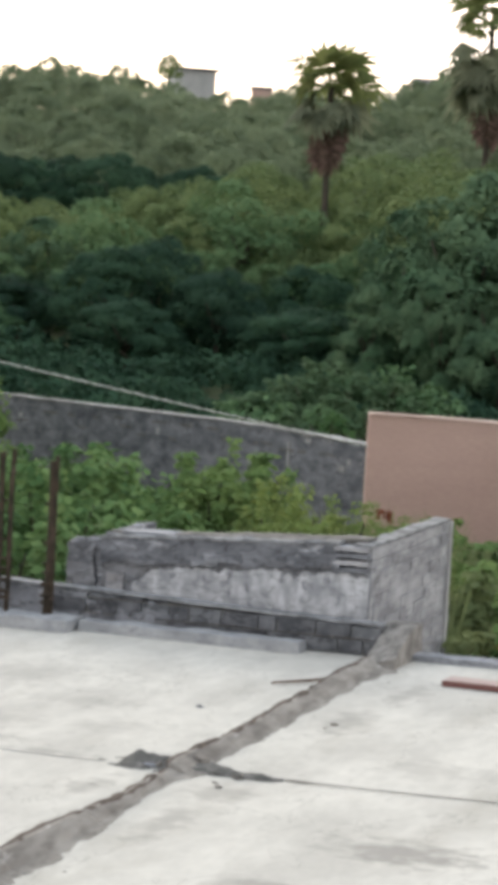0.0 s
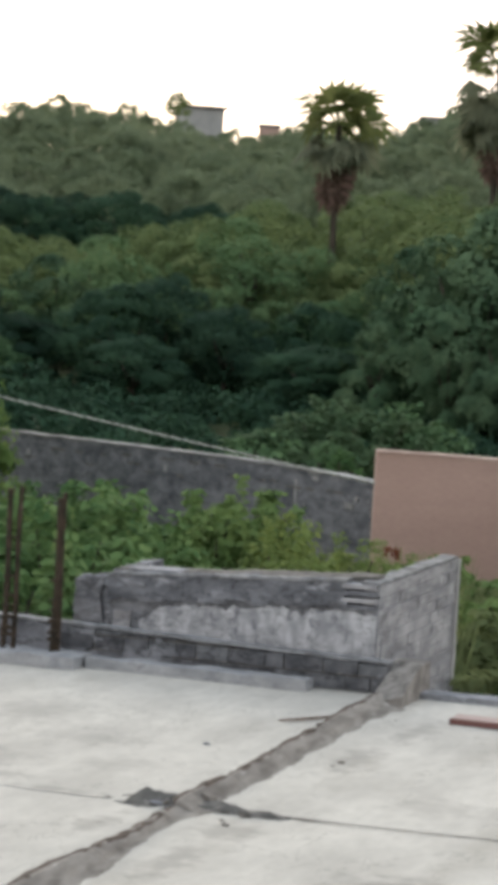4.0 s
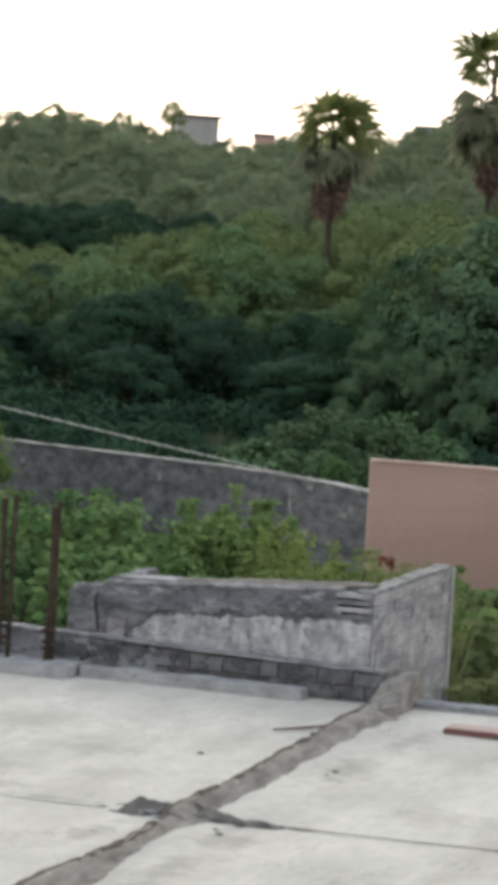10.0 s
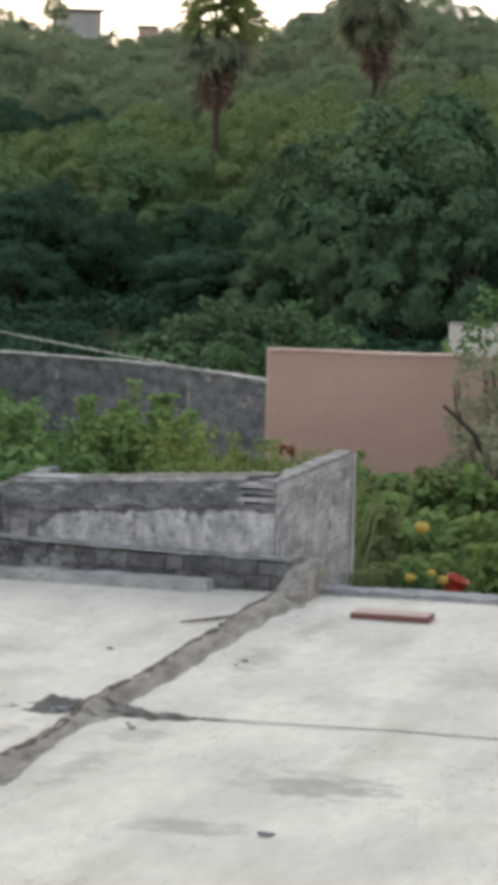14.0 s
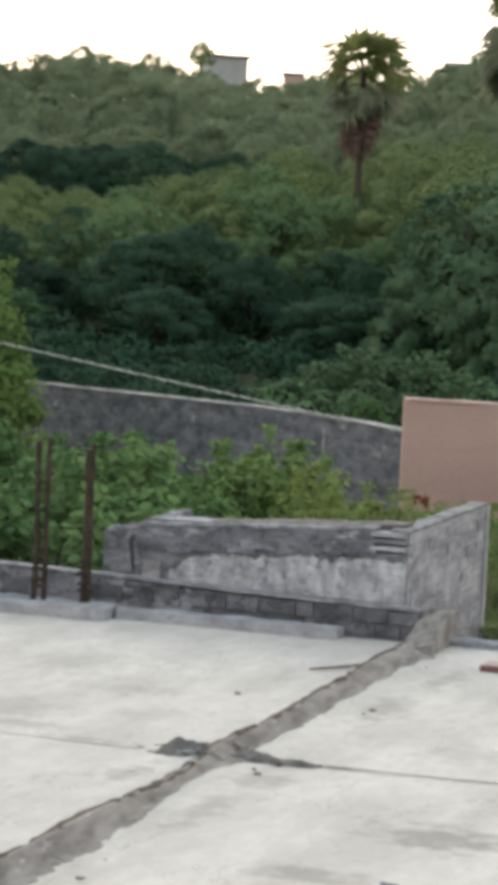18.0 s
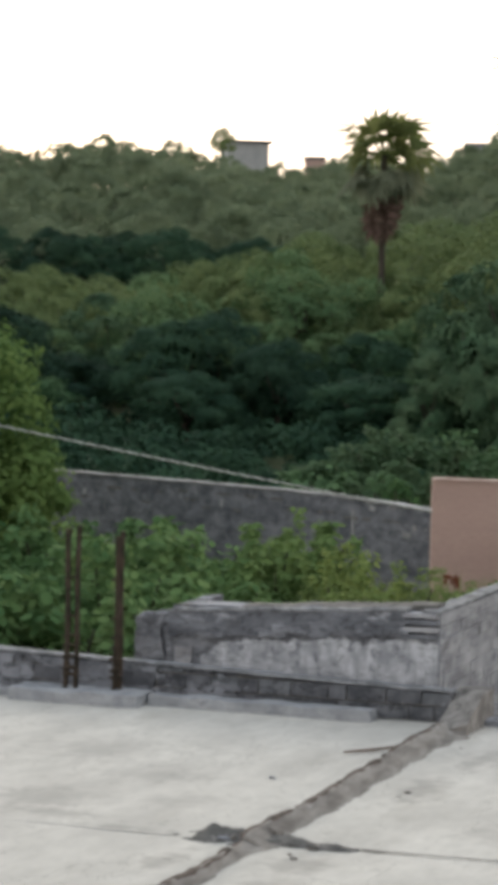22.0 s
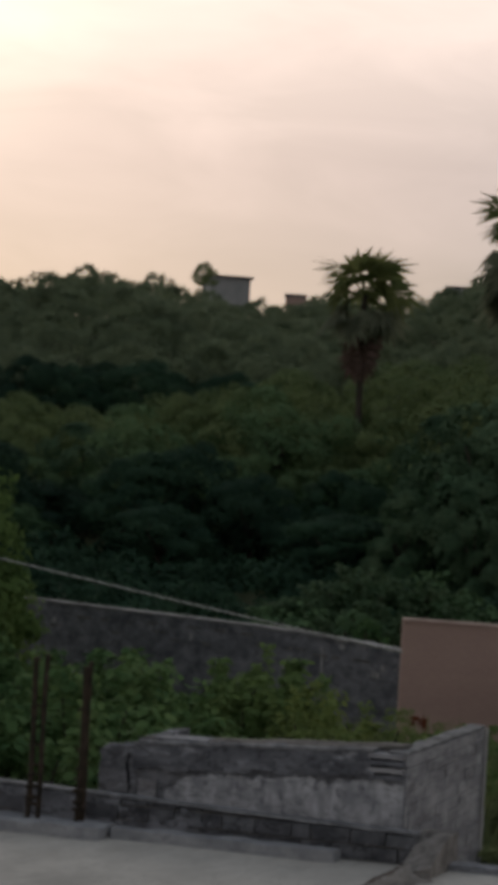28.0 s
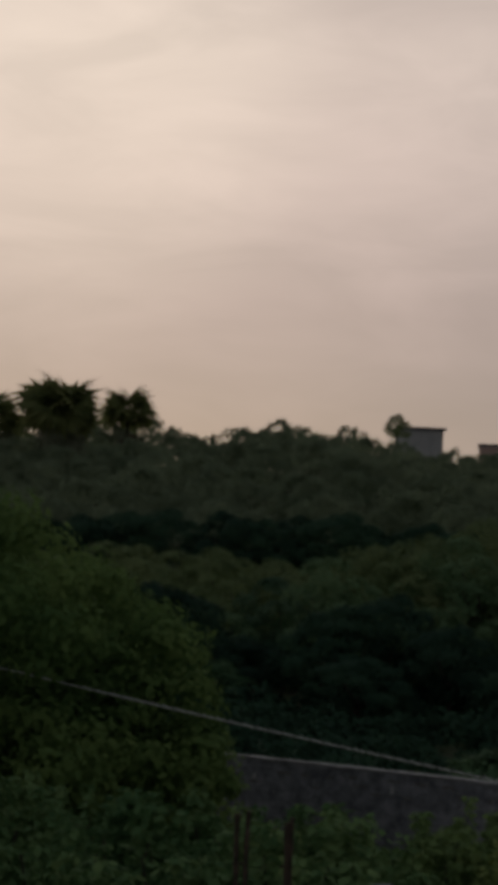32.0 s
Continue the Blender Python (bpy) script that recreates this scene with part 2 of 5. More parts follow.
CEMENT = material("cement_screed", (0.222, 0.232, 0.254), (0.405, 0.422, 0.456), 3.0, 0.92, 0.6, 20, (0.135, 0.14, 0.154), 3.0, (0.58, 0.72), cracks=(2.6, 0.022, 0.60, (0.7, 0.7, 2.2)))
FILLET = material("pale_fillet_cement", (0.27, 0.285, 0.305), (0.45, 0.465, 0.485), 3.0, 0.92, 0.6, 20, (0.17, 0.175, 0.185), 3.0, (0.60, 0.74))
BEAM = material("weathered_concrete", (0.111, 0.118, 0.134), (0.246, 0.26, 0.288), 3.5, 0.95, 0.7, 20, (0.425, 0.445, 0.482), 3.6, (0.58, 0.70), stretch=(0.6, 1, 1.4), cracks=(2.6, 0.022, 0.75, (0.7, 0.7, 2.2)))
PLASTER = material("flaking_plaster", (0.352, 0.37, 0.398), (0.655, 0.68, 0.714), 5.0, 0.92, 0.6, 14, (0.183, 0.193, 0.217), 5.5, (0.57, 0.68), stretch=(1.3, 1, 0.75), cracks=(2.6, 0.022, 0.60, (0.7, 0.7, 2.2)))
PINK = material("pink_wash", (0.500, 0.357, 0.310), (0.575, 0.415, 0.360), 0.8, 0.9, 0.15, 20, (0.43, 0.315, 0.28), 0.7, (0.55, 0.8), stretch=(0.35, 1, 1.2))
PINK_EDGE = material("worn_pink_edge", (0.56, 0.42, 0.37), (0.68, 0.54, 0.48), 2.0, 0.9, 0.2, 20)
GREY_WALL = material("grey_render", (0.125, 0.134, 0.153), (0.295, 0.308, 0.332), 2.6, 0.95, 0.8, 8, (0.42, 0.42, 0.42), 5.0, (0.62, 0.70), stretch=(0.8, 0.8, 1.3), cracks=(1.3, 0.02, 0.5, (0.6, 0.6, 1.7)))
COPING = material("pale_coping", (0.31, 0.315, 0.32), (0.46, 0.465, 0.465), 2, 0.9, 0.3, 20)
WHITE = material("whitewash", (0.55, 0.55, 0.53), (0.70, 0.70, 0.68), 1.5, 0.9, 0.2, 20, (0.40, 0.40, 0.38), 1.5, (0.6, 0.8))
RUST = material("rusty_iron", (0.028, 0.025, 0.018), (0.075, 0.056, 0.040), 9, 0.9, 0.6, 60, (0.12, 0.088, 0.074), 6, (0.60, 0.70))
FADED_RED = material("bleached_plank", (0.40, 0.29, 0.265), (0.56, 0.46, 0.43), 3, 0.85, 0.3, 40, stretch=(0.3, 3, 3))
REDWOOD_SHADED = material("shaded_red_plank", (0.12, 0.055, 0.05), (0.24, 0.12, 0.11), 3, 0.8, 0.3, 40, stretch=(0.3, 3, 3))
CABLE = material("pale_cable", (0.54, 0.57, 0.53), (0.70, 0.73, 0.68), 8, 0.6, 0.2, 40)
DARK_CABLE = material("dark_cable", (0.26, 0.275, 0.26), (0.36, 0.375, 0.355), 8, 0.6, 0.2, 40)
SOIL = material("scrubby_soil", (0.03, 0.045, 0.02), (0.07, 0.07, 0.035), 0.4, 1.0, 0.4, 6, (0.06, 0.09, 0.03), 0.15, (0.45, 0.6))
DRY = material("dry_wood", (0.13, 0.095, 0.075), (0.25, 0.19, 0.155), 6, 0.9, 0.4, 30)
BARK = material("bark", (0.045, 0.040, 0.032), (0.095, 0.080, 0.065), 5, 0.95, 0.6, 25, stretch=(1, 1, 0.3))
THATCH = material("dead_palm_skirt", (0.12, 0.085, 0.070), (0.20, 0.145, 0.120), 4, 0.95, 0.4, 20, per="island", vary=0.3, sheer=0.15)


def leaf_mat(name, dark, light, sheer=0.3, vary=0.3, scale=0.35):
    return material(name, dark, light, scale, 0.85, 0.0, 6, per="both", vary=vary, sheer=sheer, gloss=0.06, speck=0.2)


# shade of the wood's lower part is painted into this leaf colour
LEAF_SHADED = leaf_mat("shaded_foliage", (0.031, 0.070, 0.047), (0.057, 0.111, 0.067), 0.2, 0.3)
LEAF_MID = leaf_mat("green_foliage", (0.080, 0.156, 0.074), (0.146, 0.238, 0.116), 0.2, 0.3)
LEAF_OLIVE = leaf_mat("olive_foliage", (0.138, 0.198, 0.086), (0.232, 0.296, 0.132), 0.24, 0.22)
LEAF_CLUMP = leaf_mat("clumped_foliage", (0.068, 0.132, 0.074), (0.136, 0.216, 0.122), 0.16, 0.3)
LEAF_PALE = leaf_mat("grey_green_foliage", (0.062, 0.118, 0.062), (0.122, 0.186, 0.100), 0.3, 0.22)
LEAF_YELLOW = leaf_mat("feathery_foliage", (0.160, 0.262, 0.098), (0.270, 0.370, 0.146), 0.4)
LEAF_TREE = leaf_mat("fine_foliage", (0.100, 0.184, 0.062), (0.180, 0.275, 0.090), 0.4, 0.2)
LEAF_CREEPER = leaf_mat("creeper_leaves", (0.086, 0.170, 0.068), (0.190, 0.300, 0.120), 0.3, 0.45)
LEAF_WEED = leaf_mat("weeds", (0.165, 0.240, 0.080), (0.270, 0.345, 0.125), 0.35)
LEAF_GRASS = leaf_mat("grass_blades", (0.170, 0.215, 0.100), (0.265, 0.310, 0.150), 0.4)
LEAF_DUSTY = leaf_mat("dusty_foliage", (0.285, 0.295, 0.205), (0.450, 0.455, 0.345), 0.4)
LEAF_PALM = leaf_mat("palm_leaves", (0.150, 0.185, 0.072), (0.240, 0.262, 0.105), 0.45)
LEAF_DROOP = leaf_mat("drooping_palm_leaves", (0.155, 0.180, 0.122), (0.230, 0.255, 0.175), 0.4)
LEAF_RED = leaf_mat("reddish_leaves", (0.16, 0.05, 0.035), (0.26, 0.10, 0.05), 0.3)
# aerial haze painted in: paler, greyer and bluer than the nearer leaves
LEAF_HILL_HAZED = leaf_mat("hazed_hill_foliage", (0.200, 0.256, 0.160), (0.268, 0.325, 0.210), 0.6, 0.08, 0.05)


# ---- mesh helpers ----
def from_quads(name, co, size=4):
    """A mesh of separate faces with size corners each, from an array of corners."""
    co = np.asarray(co, dtype=np.float32).reshape(-1, 3)
    me = bpy.data.meshes.new(name)
    k = len(co) // size
    me.vertices.add(len(co))
    me.vertices.foreach_set("co", co.ravel())
    me.loops.add(len(co))
    me.loops.foreach_set("vertex_index", np.arange(len(co), dtype=np.int32))
    me.polygons.add(k)
    me.polygons.foreach_set("loop_start", np.arange(0, k * size, size, dtype=np.int32))
    me.update(calc_edges=True)
    return me


def mesh_of(name, verts, faces, mat, smooth=False):
    me = bpy.data.meshes.new(name)
    me.from_pydata([tuple(v) for v in verts], [], faces)
    me.materials.append(mat)
    if smooth:
        me.polygons.foreach_set("use_smooth", [True] * len(me.polygons))
    me.update()
    return me


def put(name, me, parent=None, m=None, label=""):
    ob = new(name, me)
    if parent:
        ob.parent = parent
    if m is not None:
        ob.matrix_basis = m
    if label:
        ob["label"] = label
    return ob


def bm_mesh(name, bm, mat, smooth=False):
    bmesh.ops.recalc_face_normals(bm, faces=bm.faces)
    me = bpy.data.meshes.new(name)
    bm.to_mesh(me)
    bm.free()
    me.materials.append(mat)
    if smooth:
        me.polygons.foreach_set("use_smooth", [True] * len(me.polygons))
    return me


def part(name, bm, mat, parent, label="", smooth=False):
    return put(name, bm_mesh(name, bm, mat, smooth), parent, None, label)


def box_bm(x0, x1, y0, y1, z0, z1, bevel=0.0, bm=None):
    bm = bm or bmesh.new()
    g = bmesh.ops.create_cube(bm, size=1.0)
    for v in g["verts"]:
        v.co = Vector((x0 + (v.co.x + 0.5) * (x1 - x0), y0 + (v.co.y + 0.5) * (y1 - y0), z0 + (v.co.z + 0.5) * (z1 - z0)))
    if bevel:
        bmesh.ops.bevel(bm, geom=[e for e in bm.edges], offset=bevel, segments=1, affect="EDGES")
    return bm


def rough_box(x0, x1, y0, y1, z0, z1, step, amp, seed=0.0, freq=2.0, top=None):
    """A box cut into a grid and worn: every face is uneven, edges crumble. top(x) may give the height along x."""
    nx, ny, nz = (max(1, int(round((b - a) / step))) for a, b in ((x0, x1), (y0, y1), (z0, z1)))
    nx, ny, nz = min(nx, 240), min(ny, 120), min(nz, 40)
    bm = bmesh.new()
    keep = {}

    def vert(i, j, k):
        if (i, j, k) not in keep:
            x, y = x0 + (x1 - x0) * i / nx, y0 + (y1 - y0) * j / ny
            z = z0 + ((top(x) if top else z1) - z0) * k / nz
            p = Vector((x, y, z))
            d = noise.noise_vector(p * freq + Vector((seed, seed * 2, 0))) * amp + noise.noise_vector(p * freq * 4) * amp * 0.45
            keep[i, j, k] = bm.verts.new(p + d)
        return keep[i, j, k]

    for i in range(nx):
        for j in range(ny):
            for k in (0, nz):
                q = [vert(i, j, k), vert(i + 1, j, k), vert(i + 1, j + 1, k), vert(i, j + 1, k)]
                bm.faces.new(q)
    for i in range(nx):
        for k in range(nz):
            for j in (0, ny):
                bm.faces.new([vert(i, j, k), vert(i + 1, j, k), vert(i + 1, j, k + 1), vert(i, j, k + 1)])
    for j in range(ny):
        for k in range(nz):
            for i in (0, nx):
                bm.faces.new([vert(i, j, k), vert(i, j + 1, k), vert(i, j + 1, k + 1), vert(i, j, k + 1)])
    return bm


def tube(points, radii, sides=8, bm=None):
    bm = bm or bmesh.new()
    rings = []
    for i, p in enumerate(points):
        p = Vector(p)
        d = (Vector(points[min(i + 1, len(points) - 1)]) - Vector(points[max(i - 1, 0)])).normalized()
        u = d.cross(Vector((0.3, 0.9, 0.1))).normalized()
        v = d.cross(u)
        r = radii[i] if hasattr(radii, "__len__") else radii
        rings.append([bm.verts.new(p + (u * math.cos(a) + v * math.sin(a)) * r) for a in (2 * math.pi * s / sides for s in range(sides))])
    for a, b in zip(rings, rings[1:]):
        for s in range(sides):
            bm.faces.new([a[s], a[(s + 1) % sides], b[(s + 1) % sides], b[s]])
    bm.faces.new(rings[0])
    bm.faces.new(rings[-1])
    return bm


def unit(v):
    return v / np.maximum(np.linalg.norm(v, axis=-1, keepdims=True), 1e-9)


def leaf_quads(rng, pos, nrm, size, slim=0.5, droop=0.3):
    """Pointed leaves, folded a little along the middle, at pos, facing nrm."""
    k = len(pos)
    t = unit(np.cross(nrm, rng.normal(size=(k, 3))))
    t[:, 2] -= droop
    t = unit(t)
    side = unit(np.cross(t, nrm))
    s = (size * rng.uniform(0.6, 1.3, k))[:, None]
    mid = pos + t * s * 0.5
    lift = unit(np.cross(side, t)) * s * 0.10
    return np.stack([pos - t * s * 0.0, mid + side * s * slim * 0.5 + lift, pos + t * s, mid - side * s * slim * 0.5 + lift], 1)


def crown_quads(rng, radius, height, z0, lobes, count, size, slim=0.5, flat=0.35, spread=0.85, lobe=(0.26, 0.44), loose=0.35, sprays=6):
    """Leaves over a crown of overlapping boughs, each carrying sprays; uneven and with gaps."""
    th = rng.uniform(0, 2 * math.pi, lobes)
    up = rng.uniform(-0.95, 1.0, lobes)
    ring = np.minimum(np.sqrt(np.maximum(0.05, 1 - up * np.abs(up))) * rng.uniform(0.6, 1.0, lobes), 1.05)
    c = np.stack([np.cos(th) * ring * radius * 0.66, np.sin(th) * ring * radius * 0.66, z0 + height * (0.5 + 0.36 * up)], 1)
    r = rng.uniform(*lobe, lobes) * radius
    own = np.repeat(np.arange(lobes), sprays)
    d = rng.normal(size=(lobes * sprays, 3))
    d[:, 2] += 0.45
    d = unit(d)
    cs = c[own] + d * (r[own] * rng.uniform(0.55, 0.85, len(own)))[:, None] * np.array([1, 1, spread])
    rs = r[own] * rng.uniform(0.32, 0.6, len(own))
    who = rng.choice(len(own), count, p=rs ** 2 / (rs ** 2).sum())
    d = rng.normal(size=(count, 3))
    d[:, 2] = d[:, 2] * 0.8 + 0.2
    d = unit(d)
    p = cs[who] + d * (rs[who] * rng.uniform(0.5, 1.12, count) ** 0.7)[:, None] * np.array([1.1, 1.1, 0.75])
    inside = np.zeros(count, bool)
    for j in range(lobes):
        inside |= (np.linalg.norm((p - c[j]) / np.array([1, 1, spread]), axis=1) < 0.55 * r[j]) & (own[who] != j)
    p, d = p[~inside], d[~inside]
    nrm = unit(d + np.array([0, 0, flat]) + rng.normal(size=p.shape) * loose)
    return leaf_quads(rng, p, nrm, size, slim)


def clump_quads(rng, radius, height, z0, lobes, count, size, slim=0.75, bumps=6, loose=0.28, rise=0.02, lobe=(0.34, 0.52)):
    """Leaves shingled over domed boughs that carry smaller domes, so that tops catch the sky and the creases stay dark."""
    up = np.clip(-0.75 + 1.75 * (np.arange(lobes) + rng.uniform(0.1, 0.9, lobes)) / lobes, -1, 1)
    th = np.arange(lobes) * 2.4 + rng.uniform(-0.5, 0.5, lobes)
    ring = np.sqrt(np.maximum(0.03, 1 - up * np.abs(up))) * rng.uniform(0.7, 1.0, lobes)
    c = np.stack([np.cos(th) * ring * radius * 0.64, np.sin(th) * ring * radius * 0.64, z0 + height * (0.5 + 0.36 * up)], 1)
    r = rng.uniform(*lobe, lobes) * radius
    own = np.repeat(np.arange(lobes), bumps)
    d = rng.normal(size=(len(own), 3))
    d[:, 2] += 0.6
    d = unit(d)
    cs = c[own] + d * (r[own] * rng.uniform(0.62, 0.85, len(own)))[:, None]
    rs = r[own] * rng.uniform(0.34, 0.62, len(own))
    who = rng.choice(len(own), int(count * 1.9), p=rs ** 2 / (rs ** 2).sum())
    e = rng.normal(size=(len(who), 3))
    e[:, 2] = e[:, 2] * 0.9 + 0.35
    e = unit(unit(e) + 0.6 * d[who])
    p = cs[who] + e * (rs[who] * rng.uniform(0.70, 1.18, len(who)))[:, None]
    hid = np.zeros(len(p), bool)
    for j in range(lobes):
        hid |= np.linalg.norm(p - c[j], axis=1) < 0.74 * r[j]
    for j in range(len(own)):
        hid |= (np.linalg.norm(p - cs[j], axis=1) < 0.66 * rs[j]) & (who != j)
    keep = np.flatnonzero(~hid)[:count]
    nrm = unit(e[keep] * 0.8 + d[who[keep]] * 0.3 + np.array([0, 0, rise]) + rng.normal(size=(len(keep), 3)) * loose)
    q = leaf_quads(rng, p[keep], nrm, size, slim, 0.1)
    return np.stack([q[:, 0] * 0.4 + q[:, 1] * 0.6, q[:, 2], q[:, 0] * 0.4 + q[:, 3] * 0.6], 1)


def broad_leaves(rng, radius, height, shoots, count, size, slim=0.8, lean=0.4):
    """Six-cornered broad leaves held out nearly level in tiers round many leaning shoots."""
    a, rho = rng.uniform(0, 2 * math.pi, shoots), np.sqrt(rng.uniform(0, 1, shoots))
    tip = np.stack([np.cos(a) * rho * radius, np.sin(a) * rho * radius, height * (1 - 0.35 * rho ** 2) * rng.uniform(0.62, 1.03, shoots)], 1)
    who = rng.integers(0, shoots, count)
    f = 1 - 0.75 * rng.uniform(0, 1, count) ** 1.4
    out = rng.uniform(0, 2 * math.pi, count)
    way = np.stack([np.cos(out), np.sin(out), np.zeros(count)], 1)
    s = (size * rng.uniform(0.55, 1.3, count))[:, None]
    p = tip[who] * np.stack([f ** 0.6, f ** 0.6, f], 1) + way * s * rng.uniform(0.2, 0.9, (count, 1))
    n = unit(np.array([0, 0, 1.0]) + way * lean + rng.normal(size=(count, 3)) * 0.42)
    t = unit(way - n * np.sum(way * n, axis=1, keepdims=True))
    w = np.cross(n, t) * s * slim
    sag = np.array([0, 0, -0.16]) * s
    return np.stack([p, p + t * s * 0.28 + w * 0.42 + sag * 0.3, p + t * s * 0.68 + w * 0.38 + sag * 0.7, p + t * s + sag, p + t * s * 0.68 - w * 0.38 + sag * 0.7, p + t * s * 0.28 - w * 0.42 + sag * 0.3], 1)


def leafy(name, quads, mat):
    me = from_quads(name, quads, quads.shape[1])
    me.materials.append(mat)
    return me


# ---- ground: one sheet, flat round the houses, rising to a wooded hill ----
PROFILE = [(0, -3.0), (30, -2.8), (45, -1.9), (58, -1.4), (72, -1.0), (100, 1.0), (130, 4.2), (160, 7.6), (200, 12.2),
           (250, 16.6), (320, 17.5), (500, 9.0), (900, 0.0), (4000, 0.0)]


def profile(table, az):
    for (a0, e0), (a1, e1) in zip(table, table[1:]):
        if az <= a1:
            return e0 + (e1 - e0) * max(0.0, (az - a0) / (a1 - a0))
    return table[-1][1]


MID_TOP = [(-14, 1.2), (-9, 1.3), (-6.2, 1.35), (-4.1, 1.1), (-2.9, 1.5), (-1.1, 2.0), (1.4, 2.2), (3.4, 2.45), (5.3, 2.55), (8.2, 2.8), (13, 2.8)]
SKYLINE = [(-14, 3.6), (-9.4, 3.75), (-8.0, 4.05), (-7.1, 3.8), (-6.3, 3.75), (-5.2, 4.08), (-3.4, 4.0), (-2.5, 3.75), (-2.2, 3.6), (-1.2, 3.58), (-0.8, 3.62), (0, 3.85), (2.4, 3.85), (3.3, 4.15),
           (4.0, 4.5), (5.7, 4.75), (6.8, 4.35), (7.7, 4.15), (9, 4.3), (13, 4.4)]


def ground_z(x, y):
    r = math.hypot(x, y)
    az = math.degrees(math.atan2(x, y))
    for (r0, z0), (r1, z1) in zip(PROFILE, PROFILE[1:]):
        if r <= r1:
            z = z0 + (z1 - z0) * (r - r0) / (r1 - r0)
            break
    else:
        z = 0.0
    if r > 130:
        z += (EYE.z + 250 * math.tan(radians(profile(SKYLINE, az))) - 3.0 - 16.6) * min(1.0, (r - 130) / 120) * max(0.0, min(1.0, (900 - r) / 500))
    w = max(0.0, min(1.0, (100 - abs(az)) / 50.0))
    base = -3.0 if r < 60 else -3.0 + min(3.0, (r - 60) / 300)
    return base + (z - base) * w


def build_ground():
    rs = [0.5, 8, 16, 24, 30, 36, 42, 48, 54, 60, 66, 72, 80, 90, 100, 115, 130, 145, 160, 180, 200, 225, 250, 285, 320, 400, 500, 700, 900, 1600, 4000]
    n = 120
    verts, faces = [], []
    for r in rs:
        for k in range(n):
            a = 2 * math.pi * k / n
            x, y = r * math.sin(a), r * math.cos(a)
            verts.append((x, y, ground_z(x, y) + (0.25 * noise.noise(Vector((x * 0.15, y * 0.15, 0))) if r > 30 else 0)))
    for i in range(len(rs) - 1):
        for k in range(n):
            a, b = i * n + k, i * n + (k + 1) % n
            faces.append((a, b, b + n, a + n))
    faces.append(tuple(range(n)))
    ob = put("ground", mesh_of("ground", verts, faces, SOIL, True))
    tagged(ob, "scrubby overgrown soil rising to a hill", "ground", kind="structure")


build_ground()


def polar(turn, dist):
    a = radians(turn)
    return dist * math.sin(a), dist * math.cos(a)


def spot(turn, tilt, dist):
    x, y = polar(turn, dist)
    return Vector((x, y, EYE.z + dist * math.tan(radians(tilt))))


# ---- the roof terrace, in its own axes: x along the parapet, y away from it ----
ROOF = pose(0, 0, 0, 0, 0, -17.1)


def build_roof():
    house = put("house", None, None, ROOF)
    tagged(house, "low house with a flat limewashed roof", "house")
    # walls under the roof, closed box
    part("wall", box_bm(-24, 8, 6, 29.0, -3.2, -0.18), CEMENT, house, "cement-rendered house wall")
    bm = rough_box(-24.2, 8.2, 5.8, 29.2, -0.18, 0.0, 0.25, 0.012, 3.0, 0.7)
    part("roof_slab", bm, LIME, house, "worn limewashed roof slab with grey stains", True)
    return house


house = build_roof()


def build_near_house():
    """The taller house from whose terrace the view opens; its edge lies just below the camera."""
    ob = put("near_house", None)
    tagged(ob, "taller plain cement house with a flat terrace", "house", kind="structure")
    part("wall", box_bm(-6, 6, -10, 0.9, -3.1, 2.82, 0.02), CEMENT, ob)
    part("terrace", rough_box(-6.1, 6.1, -10.1, 1.0, 2.82, 2.95, 0.4, 0.006, 2.0, 1.0), LIME, ob, "limewashed terrace slab")


build_near_house()


